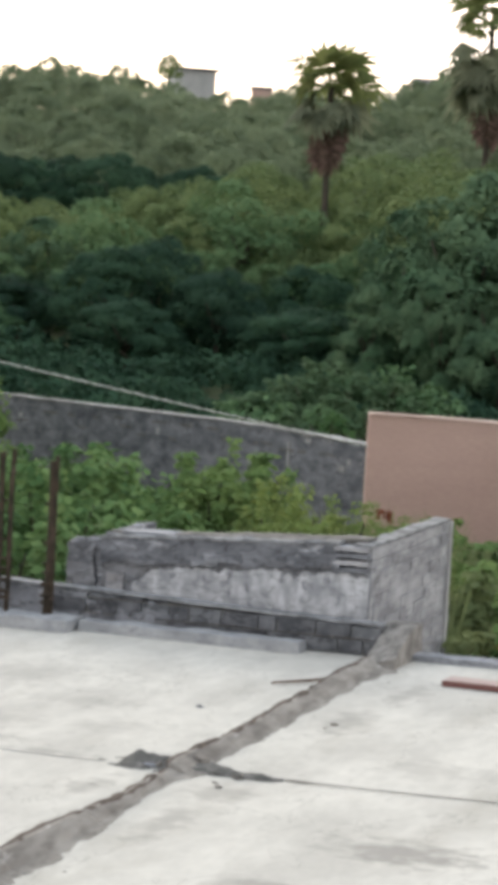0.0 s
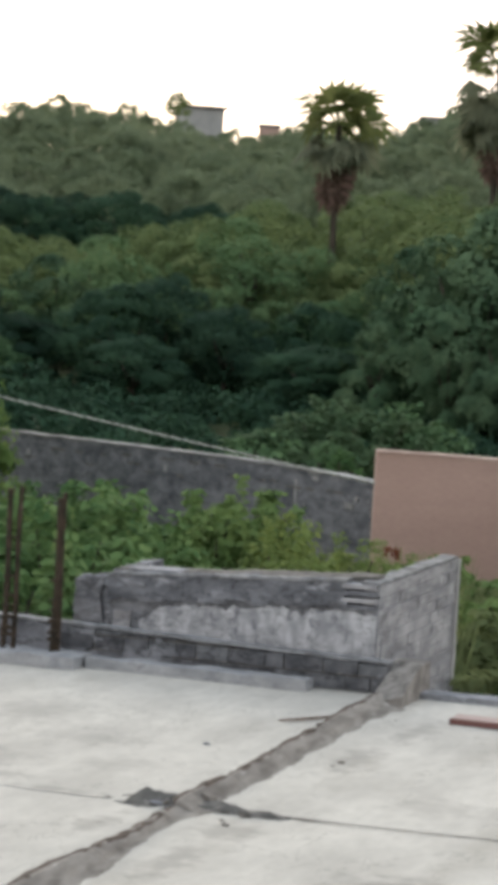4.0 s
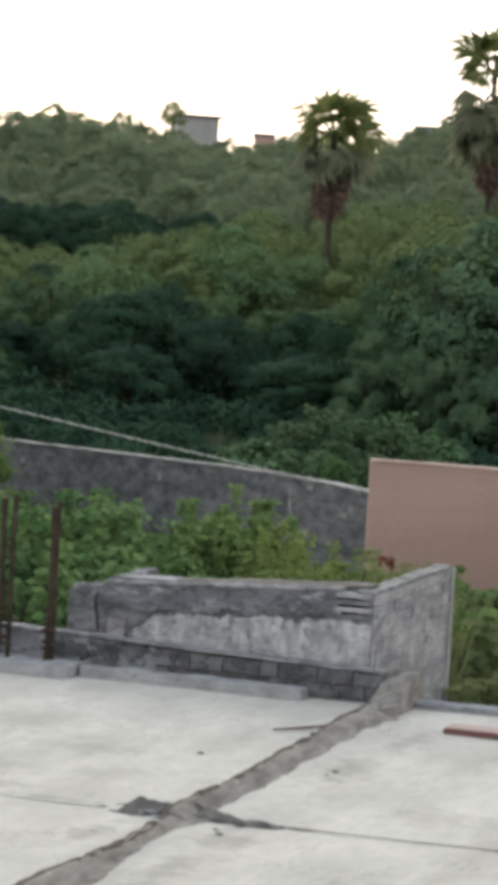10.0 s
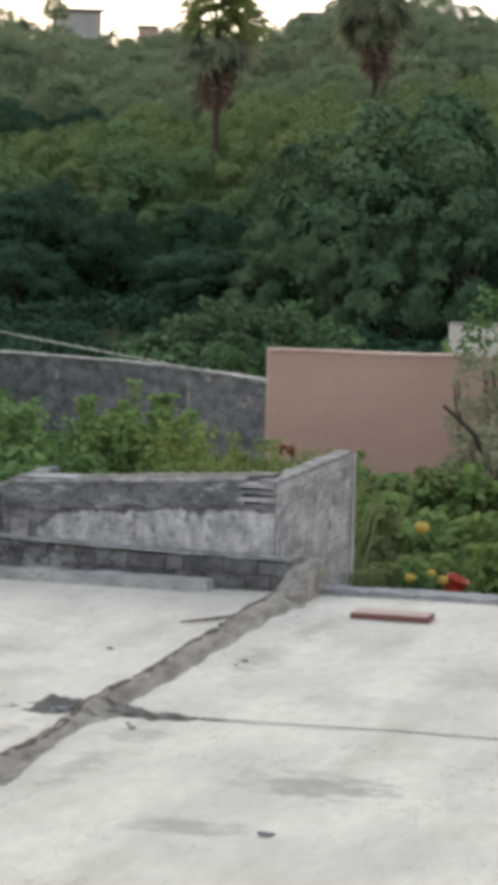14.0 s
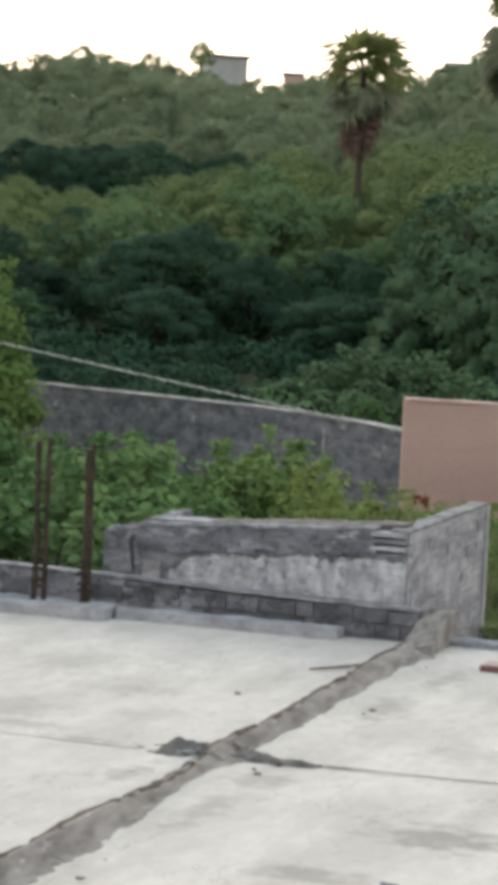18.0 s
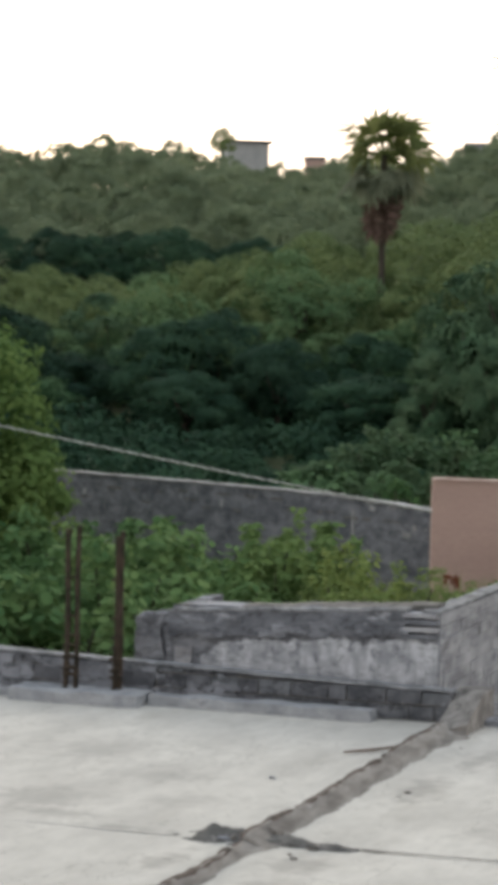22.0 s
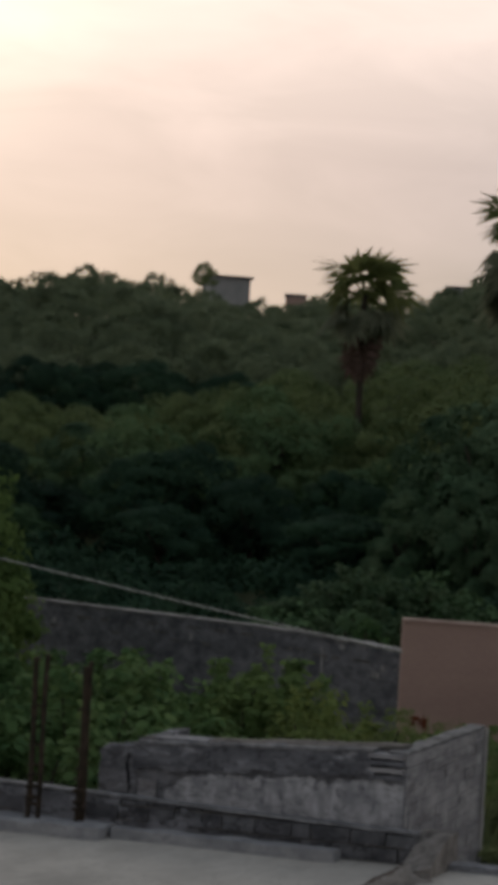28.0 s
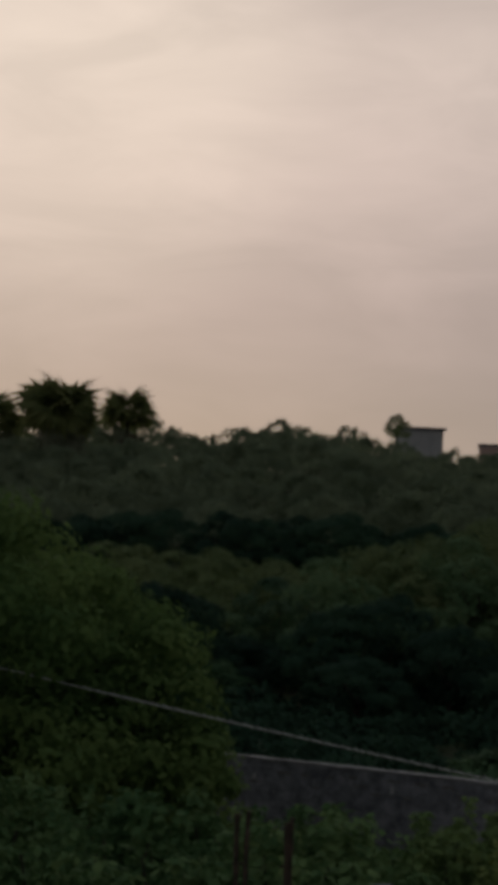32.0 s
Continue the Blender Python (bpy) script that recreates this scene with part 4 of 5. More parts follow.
for k in range(26):
    x = 17.5 + 0.55 * k + rnd_slot.uniform(-0.2, 0.2)
    z = 0.84 + 0.004 * k - rnd_slot.choice((0.05, 0.12, 0.24, 0.4)) - (0.08 if k > 22 else 0.0)
    part("stone_gap", rough_box(x, x + rnd_slot.uniform(0.15, 0.5), -0.012, 0.01, z - rnd_slot.uniform(0.03, 0.06), z, 0.06, 0.014, 80.0 + k, 5.0), DARK_MORTAR, grey_wall)
p0, p1 = polar(2.69, 50.0), polar(12.0, 51.5)
wall_between("wall_pink", p0, p1, -2.6, 1.745, 1.585, 0.25, PINK, "plain pink limewashed wall", cap=PINK_EDGE)
w0, w1 = polar(6.77, 58.0), polar(12.0, 58.5)
wall_between("wall_white", w0, w1, -2.4, 1.98, 1.98, 0.25, WHITE, "whitewashed garden wall behind shrubs", cap=COPING)


def build_cable():
    a, b = spot(-16.0, -0.38, 56.0), spot(2.70, -3.93, 49.9)
    ob = put("cable", None)
    for ph in (0.0, math.pi):
        strand = []
        for i in range(801):
            t = i / 800
            p = a.lerp(b, t)
            p.z -= 0.10 * 4 * t * (1 - t)
            k = t * 2 * math.pi * 62 + ph
            strand.append(p + Vector((0, math.cos(k), math.sin(k))) * 0.013)
        part("strand", tube(strand, 0.0125, 5), CABLE if ph else DARK_CABLE, ob, smooth=True)
    tagged(ob, "pale twisted cable sagging towards the pink wall", "cable")


build_cable()


# ---- trees ----
def make_tree(seed, mat, radius=3.1, height=7.0, lobes=22, count=4200, size=0.30, slim=0.75, label="", base=-0.14):
    rng = np.random.default_rng(seed)
    rnd = random.Random(seed)
    t = put("tree", None)
    tagged(t, label, "tree", "trees on the slope")
    bm = bmesh.new()
    zc = height * 0.32
    tube([(0, 0, -0.4), (0.06, 0.03, zc * 0.5), (-0.05, 0.05, zc), (0.1, 0, height * 0.6)], [0.24, 0.19, 0.16, 0.08], 8, bm)
    for k in range(6):
        a = k * 1.05 + rnd.uniform(-0.3, 0.3)
        r = radius * rnd.uniform(0.3, 0.5)
        tube([(0, 0, zc * rnd.uniform(0.7, 1.1)), (math.cos(a) * r * 0.5, math.sin(a) * r * 0.5, height * 0.5), (math.cos(a) * r, math.sin(a) * r, height * rnd.uniform(0.55, 0.8))],
             [0.11, 0.07, 0.03], 6, bm)
    part("trunk", bm, BARK, t, smooth=True)
    q = clump_quads(rng, radius, height * (1 - base), height * base, lobes, count, size, slim)
    put("crown", leafy("crown", q, mat), t)
    return t


def place_tree(src, x, y, top_z, turn, wide, label=""):
    z0 = ground_z(x, y)
    h = max(2.5, top_z - z0)
    s = h / 7.0
    wide *= max(0.62, min(1.25, s * 1.08))
    m = pose(x, y, z0, 0, 0, turn) @ Matrix.Diagonal((wide, wide, s, 1))
    ob = copy_thing(src, m)
    if label:
        ob["label"] = label
    return ob


def build_woods():
    rnd = random.Random(21)
    kinds = [make_tree(1, LEAF_SHADED, 3.2, 7.0, 14, 9500, 0.30, label="broadleaf tree on the slope, leaves darkened as in shade", base=0.14),
             make_tree(2, LEAF_MID, 3.2, 7.0, 13, 9500, 0.30, label="dense green broadleaf tree on the slope"),
             make_tree(3, LEAF_OLIVE, 3.3, 7.0, 16, 9500, 0.28, 0.75, "olive green scrub tree on the slope"),
             make_tree(4, LEAF_CLUMP, 3.0, 7.0, 12, 9500, 0.30, 0.8, "green broadleaf tree with clumped leaves"),
             make_tree(5, LEAF_OLIVE, 3.4, 7.0, 18, 9500, 0.28, 0.75, "olive green feathery tree on the slope")]
    rows = ((94, -0.9, 0.6, 0.0), (98, -0.1, 0.6, 0.2), (103, 0.45, 0.5, 0.5), (108, -0.75, 0.4, 1.0), (114, -0.4, 0.25, 1.0), (120, -0.2, 0.2, 1.0), (127, 0.0, 0.14, 1.0))
    for dist, tilt, spread, canopy in rows:
        count = int(27 * dist / 57.3 / 2.7)
        for k in range(count):
            az = -13.5 + 26.5 * (k + rnd.uniform(-0.45, 0.45)) / (count - 1)
            d = dist + rnd.uniform(-4, 4)
            rise = 0.9 * noise.noise(Vector((az * 0.45, dist * 0.06, 2.0)))
            t = (profile(MID_TOP, az) + tilt if canopy == 1.0 else tilt + 0.3 * canopy * profile(MID_TOP, az) + rise) + rnd.uniform(-1.2, 0.7) * spread
            t = min(t, profile(MID_TOP, az))
            if abs(az - 1.4) < 1.2 and d < 116:
                t -= 0.65
            x, y = polar(az, d)
            # the front rows mostly take the leaf colour with shade painted in
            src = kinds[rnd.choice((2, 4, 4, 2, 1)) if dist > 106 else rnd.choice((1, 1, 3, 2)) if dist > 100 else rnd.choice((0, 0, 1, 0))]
            place_tree(src, x, y, EYE.z + d * math.tan(radians(t)), rnd.uniform(0, 360), rnd.uniform(0.95, 1.3))
    # a row of darkened trees paints the shadow band at the foot of the hill
    for k in range(13):
        az = -12 + 0.95 * k + rnd.uniform(-0.3, 0.3)
        x, y = polar(az, 140 + rnd.uniform(-3, 3))
        place_tree(kinds[0], x, y, EYE.z + 140 * math.tan(radians(2.02 + rnd.uniform(-0.25, 0.12))), rnd.uniform(0, 360), 1.15)
    x, y = polar(-2.27, 254)
    z0, zt = ground_z(x, y), EYE.z + 254 * math.tan(radians(4.5))
    small = put("tree", None, None, pose(x, y, z0))
    tagged(small, "small round tree beside the hilltop house", "tree")
    part("trunk", tube([(0, 0, -0.3), (0.05, 0, (zt - z0) * 0.5), (0.2, 0, zt - z0 - 0.6)], [0.16, 0.12, 0.06], 7), BARK, small)
    q = clump_quads(np.random.default_rng(77), 1.45, 2.5, zt - z0 - 2.5, 11, 4200, 0.2, 0.7)
    put("crown", leafy("crown", q, LEAF_OLIVE), small)
    x, y = polar(7.95, 250)
    z0, zt = ground_z(x, y), EYE.z + 250 * math.tan(radians(5.0))
    flat_tree = put("tree", None, None, pose(x, y, z0))
    tagged(flat_tree, "flat-topped thin tree on the skyline", "tree")
    bm = tube([(-0.3, 0, -0.3), (-0.2, 0, (zt - z0) * 0.5), (0, 0, zt - z0 - 1.0)], [0.2, 0.16, 0.1], 7)
    for k in range(6):
        tube([(-0.1, 0, (zt - z0) * 0.6), (math.cos(k * 1.05) * 0.9, math.sin(k * 1.05) * 0.9, zt - z0 - 0.8), (math.cos(k * 1.05) * 1.8, math.sin(k * 1.05) * 1.8, zt - z0 - 0.4)], [0.09, 0.06, 0.03], 5, bm)
    part("trunk", bm, BARK, flat_tree)
    q = clump_quads(np.random.default_rng(78), 1.0, 1.0, 0.0, 9, 2600, 0.16, 0.7) * np.array([2.2, 2.2, 1.1]) + np.array([0, 0, zt - z0 - 1.15])
    put("crown", leafy("crown", q, LEAF_OLIVE), flat_tree)
    # tall clumped trees that stand out on the right of the wood
    for az, d, tilt, wide in ((3.5, 90, 1.1, 0.85), (4.7, 89, 1.9, 0.95), (6.1, 88, 2.15, 1.05), (7.5, 88, 1.95, 0.95), (9.2, 89, 1.6, 1.0), (2.6, 88, -0.5, 0.75), (4.2, 85, -0.4, 0.8), (5.6, 84, 0.0, 0.9), (7.0, 84, 0.1, 0.9), (8.6, 85, 0.2, 0.9)):
        x, y = polar(az, d)
        place_tree(kinds[3], x, y, EYE.z + d * math.tan(radians(tilt)), rnd.uniform(0, 360), wide, "tall clumped green tree at the edge of the wood")
    for t in kinds:
        for o in (*t.children_recursive, t):
            bpy.data.objects.remove(o)
    # undergrowth below the trees, the shade under the canopy put into its leaf colour
    rng = np.random.default_rng(31)
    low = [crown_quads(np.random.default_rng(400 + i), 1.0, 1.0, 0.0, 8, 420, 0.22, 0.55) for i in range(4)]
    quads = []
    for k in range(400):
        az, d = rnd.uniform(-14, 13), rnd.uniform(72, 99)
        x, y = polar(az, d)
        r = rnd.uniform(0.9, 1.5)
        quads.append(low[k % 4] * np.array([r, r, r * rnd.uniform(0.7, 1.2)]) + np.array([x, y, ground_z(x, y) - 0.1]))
    ob = put("undergrowth", leafy("undergrowth", np.concatenate(quads), LEAF_SHADED))
    tagged(ob, "undergrowth below the trees, darkened as in shade", "undergrowth", kind="stuff")
    # far woods over the hill, with distance haze in their leaf colour
    quads = []
    protos = [clump_quads(np.random.default_rng(100 + i), 1.0, 1.5, 0.0, 7, 3300, 0.105, 0.8, bumps=5, loose=0.25) for i in range(5)]
    d0 = 144.0
    while d0 < 258:
        count = int(27 * d0 / 57.3 / (4.3 if d0 < 235 else 2.6))
        for k in range(count):
            az = -14 + 27.0 * (k + rnd.uniform(-0.5, 0.5)) / (count - 1)
            d = d0 + rnd.uniform(-4, 4)
            x, y = polar(az, d)
            r = rnd.uniform(2.4, 4.0) if d0 < 235 else rnd.uniform(1.3, 2.4)
            h = r * rnd.uniform(1.0, 1.4) + (1.1 if d0 > 235 else 0.0)
            top = ground_z(x, y) + rnd.uniform(2.4, 3.3) * (0.9 if d0 > 240 else 1.35 if d0 > 150 else 0.75)
            if d0 > 205 and min(abs(az + 0.16), abs(az - 3.5)) < 0.6:
                top -= 0.35
            if d0 > 205 and abs(az + 1.66) < 0.7:
                top += 0.45
            a = rnd.uniform(0, 6.28)
            ca, sa = math.cos(a), math.sin(a)
            rot = np.array([[ca, -sa, 0], [sa, ca, 0], [0, 0, 1]])
            quads.append((protos[rnd.randrange(5)] @ rot.T) * np.array([r, r, h / 1.45]) + np.array([x, y, top - h]))
        d0 += 8.5
    ob = put("hill_woods", leafy("hill_woods", np.concatenate(quads), LEAF_HILL_HAZED))
    tagged(ob, "continuous green scrub woods covering the far hill", "woods", kind="stuff")


build_woods()


def build_palms():
    # one fan leaf: stalk and pleated blade, pointing along +x
    quads = []
    n = 13
    for k in range(n):
        a = -1.35 + 2.7 * k / (n - 1)
        d = np.array([math.cos(a) * 0.94, math.sin(a), -math.cos(a) * 0.34])
        s = np.array([-math.sin(a) * 0.94, math.cos(a), math.sin(a) * 0.34])
        L = (0.94 - 0.18 * abs(a) / 1.35) * (1.0, 0.82, 0.94, 0.78)[k % 4]
        base = np.array([0.58, 0, 0.0])
        m = base + d * L * 0.58 + np.array([0, 0, 0.03 + 0.02 * (k % 2)])
        tip = base + d * L + np.array([0, 0, -0.14])
        quads.append([base, m + s * 0.066, tip, m - s * 0.066 + np.array([0, 0, 0.03])])
    quads.append([np.array([0, -0.03, 0]), np.array([0.84, -0.02, 0.03]), np.array([0.84, 0.02, 0.03]), np.array([0, 0.03, 0])])
    frond_me = leafy("frond", np.array(quads), LEAF_PALM)
    dead_me = leafy("dead_frond", np.array(quads), THATCH)
    drop_me = leafy("drooping_frond", np.array(quads), LEAF_DROOP)

    def palm(turn, crown_tilt, dist, r, fronds, skirt, skirt_top, skirt_len, label, seed, droop=0, droop_low=1.2, low=-0.3, lift=24):
        rnd = random.Random(seed)
        x, y = polar(turn, dist)
        zc = EYE.z + dist * math.tan(radians(crown_tilt))
        z0 = ground_z(x, y)
        H = zc - z0
        ob = put("palm_tree", None, None, pose(x, y, z0, 0, 0, rnd.uniform(0, 360)))
        tagged(ob, label, "palm tree", "fan palms")
        part("trunk", tube([(0.0, 0, -0.3), (0.03, 0, H * 0.4), (0.0, 0.03, H * 0.75), (0, 0, H)], [0.22, 0.15, 0.13, 0.12], 10), BARK, ob, smooth=True)
        for k in range(fronds):
            el = math.degrees(math.asin(max(-0.75, min(0.98, low + (0.97 - low) * (k + 0.5) / fronds))))
            m = pose(0, 0, H, 0, 0, k * 137.5 + rnd.uniform(-14, 14)) @ pose(0, 0, 0, 0, -el, 0) @ pose(0, 0, 0, rnd.uniform(-65, 65), 0, 0)
            s = r / 1.5 * (rnd.uniform(0.55, 0.75) if k % 3 == 1 else rnd.uniform(0.8, 1.15))
            put("frond", frond_me, ob, m @ Matrix.Diagonal((s, s, s, 1)))
        for k in range(droop):
            m = pose(0, 0, H - rnd.uniform(0.2, droop_low), 0, 0, k * 137.5 + 40) @ pose(0, 0, 0, 0, rnd.uniform(lift, lift + 42), 0) @ pose(0, 0, 0, rnd.uniform(-50, 50), 0, 0)
            s = r / 1.5 * rnd.uniform(0.75, 1.0)
            put("drooping_frond", drop_me, ob, m @ Matrix.Diagonal((s, s, s, 1)))
        for k in range(skirt):
            t = (k + 0.5) / skirt
            m = pose(0, 0, H - skirt_top - t * skirt_len, 0, 0, k * 137.5) @ pose(0, 0, 0, 0, rnd.uniform(64, 82), 0) @ pose(0, 0, 0, rnd.uniform(-60, 60), 0, 0)
            s = r / 1.5 * rnd.uniform(0.55, 0.72)
            put("dead_frond", dead_me, ob, m @ Matrix.Diagonal((s, s, s, 1)))
        return ob

    palm(1.40, 4.06, 113, 2.8, 19, 44, 1.1, 1.25, "fan palm with a brown skirt of dead leaves", 1, 14, 0.7, -0.15, 8)
    palm(4.92, 5.56, 131, 3.35, 16, 14, 3.0, 1.6, "tall fan palm with shaggy drooping grey-green leaves", 2, 44, 3.0, -0.05, 18)
    palm(-8.35, 4.35, 205, 3.0, 40, 6, 0.8, 0.6, "far fan palm on the skyline", 3, 4)
    palm(-9.85, 4.3, 200, 4.2, 70, 8, 1.0, 0.6, "dense far fan palm on the skyline", 4, 10)
    palm(-11.4, 4.1, 205, 3.4, 40, 8, 1.0, 0.6, "far fan palm on the skyline", 5, 4)


build_palms()


def build_bushes():
    rnd = random.Random(4)

    def bush(turn, dist, top_tilt, r, mat, size, count, label, slim=0.55, lobes=16, seed=0, foot=0.0, flat=0.6, cat="bush", broad=0):
        x, y = polar(turn, dist)
        z0 = ground_z(x, y)
        top = EYE.z + dist * math.tan(radians(top_tilt))
        h = max(0.8, top - z0)
        rng = np.random.default_rng(seed + 300)
        ob = put("bush", None, None, pose(x, y, z0))
        tagged(ob, label, cat)
        for k in range(3):
            a = k * 2.1 + rnd.uniform(-0.3, 0.3)
            bm = tube([(0, 0, -0.2), (math.cos(a) * r * 0.25, math.sin(a) * r * 0.25, h * 0.4), (math.cos(a) * r * 0.5, math.sin(a) * r * 0.5, h * 0.75)], [0.05, 0.035, 0.015], 5)
            part("stem", bm, BARK, ob)
        if broad:
            q = broad_leaves(rng, r * 1.1, h, int(26 * r), broad, size * rng.uniform(0.75, 1.2))
        else:
            q = crown_quads(rng, r, h * (1 - foot), h * foot, lobes, count, size, slim, flat, loose=0.5 if mat is LEAF_CREEPER else 0.34)
        put("foliage", leafy("foliage", q, mat), ob)
        return ob

    s = 0
    # creeper thicket behind the parapet
    for az, d, tl in ((-13, 40, -3.6), (-11.2, 42, -3.7), (-9.6, 39, -4.0), (-8.2, 43, -3.9), (-6.9, 40, -4.1), (-5.6, 44, -4.0), (-4.4, 40, -4.2), (-3.2, 43, -4.2), (-2.2, 41, -4.7),
                      (-12, 35.5, -5.2), (-10.3, 36, -5.3), (-8.8, 35.5, -5.3), (-7.3, 36, -5.3), (-5.9, 36, -5.3), (-4.6, 36.5, -5.3), (-3.2, 37, -5.2), (-1.6, 37, -5.4)):
        s += 1
        bush(az, d, tl, rnd.uniform(1.1, 1.45), LEAF_CREEPER, 0.165, 0, "lush green creeper thicket with broad leaves", seed=s, broad=4200)
    for az, d, tl, r in ((-1.0, 46, -3.95, 0.7), (-0.4, 47, -3.8, 0.8), (0.3, 47, -3.78, 0.7), (-0.7, 44, -4.3, 0.8), (0.25, 44.5, -4.35, 0.75)):
        s += 1
        bush(az, d, tl, r, LEAF_YELLOW, 0.115, 0, "rounded yellow-green bush in front of the grey wall", seed=s, broad=5200)
    for az, d, tl in ((-8.6, 49, -3.85), (-7.2, 50, -3.9), (-5.9, 49, -3.95), (-4.7, 48, -3.95), (-3.5, 48, -4.0), (-2.5, 47, -4.1), (-10.2, 50, -3.7)):
        s += 1
        bush(az, d, tl, 1.3, LEAF_CREEPER, 0.175, 0, "lush green creeper thicket with broad leaves", seed=s, broad=4000)
    for az, d, tl, r in ((0.9, 42, -4.85, 1.1), (2.0, 43, -4.95, 1.1), (3.0, 43, -5.0, 1.0), (4.0, 42, -5.2, 1.0), (1.3, 38, -5.5, 1.1), (2.6, 38, -5.6, 1.1), (3.7, 39, -5.6, 1.0), (0.0, 38, -5.4, 1.1)):
        s += 1
        bush(az, d, tl + (0.32 if az < 2.5 else 0.08), r, LEAF_WEED, 0.09, 0, "low patch of yellowish weeds and grass", seed=s, broad=4600)
    for az, d, tl, r in ((5.0, 45, -5.3, 1.2), (6.2, 44, -5.4, 1.2), (7.5, 44, -5.5, 1.2), (8.8, 44, -5.8, 1.2), (10, 44, -5.7, 1.2), (5.4, 39, -6.5, 1.2), (6.9, 39, -6.5, 1.2), (8.3, 39, -6.4, 1.2), (9.8, 39, -6.4, 1.2),
                         (5.2, 35, -7.5, 1.1), (6.5, 35, -7.5, 1.1), (7.8, 35, -7.3, 1.1), (9.2, 35, -7.3, 1.1), (10.5, 35, -7.3, 1.1), (5.0, 41, -6.0, 1.0)):
        s += 1
        bush(az, d, tl, r, (LEAF_YELLOW, LEAF_WEED, LEAF_YELLOW, LEAF_GRASS)[s % 4], 0.175, 0, "low green gourd vines and weeds below the roof edge", seed=s, broad=3600)
    # grass and weed blades between the vines and behind the tank
    rng = np.random.default_rng(61)
    for az0, az1, d0, d1, tilt, count in ((4.6, 11.5, 34.0, 46.5, 0.0, 5200), (0.3, 4.6, 37.0, 45.5, 0.0, 6000)):
        az, d = np.radians(rng.uniform(az0, az1, count)), rng.uniform(d0, d1, count)
        x, y = np.sin(az) * d, np.cos(az) * d
        z = np.array([ground_z(a, b) for a, b in zip(x, y)])
        top = EYE.z + d * np.tan(np.radians((-5.5 - 0.17 * (46.5 - d)) if az0 > 4 else (-4.85 - 0.13 * (45 - d)))) - z
        top = np.maximum(0.3, top) * rng.uniform(0.35, 0.9, count)
        p = np.stack([x, y, z - 0.05], 1)
        lean = rng.normal(size=(count, 3)) * 0.16 * top[:, None]
        lean[:, 2] = top
        side = unit(np.stack([rng.normal(size=count), rng.normal(size=count), np.zeros(count)], 1)) * rng.uniform(0.015, 0.04, count)[:, None]
        q = np.stack([p, p + lean * 0.7 + side, p + lean, p + lean * 0.7 - side], 1)
        ob = put("weeds", leafy("weeds", q, LEAF_GRASS))
        tagged(ob, "tall yellowish grass and weeds among the vines", "weeds", kind="stuff")
    # shrub by the pink wall
    for az, d, tl, r in ((8.3, 47, -2.2, 1.2), (9.3, 46, -2.2, 1.4), (7.3, 48, -2.5, 0.9), (8.0, 47.5, -2.2, 1.0), (8.6, 46, -4.0, 1.1), (7.6, 46.5, -4.4, 0.8), (7.0, 47, -5.0, 0.6), (8.1, 45.5, -5.0, 0.9)):
        s += 1
        bush(az, d, tl, r, LEAF_DUSTY, 0.16, 900, "dusty thin-leaved shrub against the pink wall", 0.45, seed=s, flat=0.0)
    s += 1
    bush(7.0, 53, -2.3, 0.6, LEAF_CREEPER, 0.24, 700, "green shoots above the pink wall", 0.5, seed=s)
    bush(7.9, 49, -1.75, 1.0, LEAF_CREEPER, 0.22, 230, "leafy green shoots rising over the pink wall", 0.5, seed=s + 1, foot=0.72)
    bush(8.9, 49, -1.5, 1.1, LEAF_CREEPER, 0.22, 280, "leafy green shoots rising over the pink wall", 0.5, seed=s + 7, foot=0.7)
    bush(5.5, 56, -2.8, 0.8, LEAF_MID, 0.2, 900, "dark green shrub behind the pink wall", 0.5, seed=s + 8)
    s += 10
    bush(3.2, 43.5, -4.85, 0.30, LEAF_RED, 0.12, 160, "small shrub with reddish leaf tips by the pink wall", 0.4, 6, s)
    # bright saplings behind the grey wall
    bush(1.9, 60, -2.75, 0.6, LEAF_CREEPER, 0.2, 500, "bright green sapling behind the wall", 0.5, seed=s + 2)
    bush(1.5, 62, -2.9, 0.7, LEAF_MID, 0.2, 700, "green sapling behind the wall", 0.5, seed=s + 3)
    # pale spreading shrub behind the walls
    for k, (az, d, tl, r, mat) in enumerate(((0.7, 71, -2.5, 1.6, LEAF_PALE), (1.5, 72, -2.05, 1.9, LEAF_PALE), (2.5, 73, -2.1, 1.9, LEAF_PALE), (3.4, 74, -2.0, 2.0, LEAF_MID), (2.0, 68, -2.7, 1.6, LEAF_PALE), (0.2, 70, -2.8, 1.4, LEAF_MID))):
        bush(az, d, tl, r, mat, 0.22, 0, "spreading grey-green shrub behind the walls", seed=s + 14 + k, broad=3800)


build_bushes()


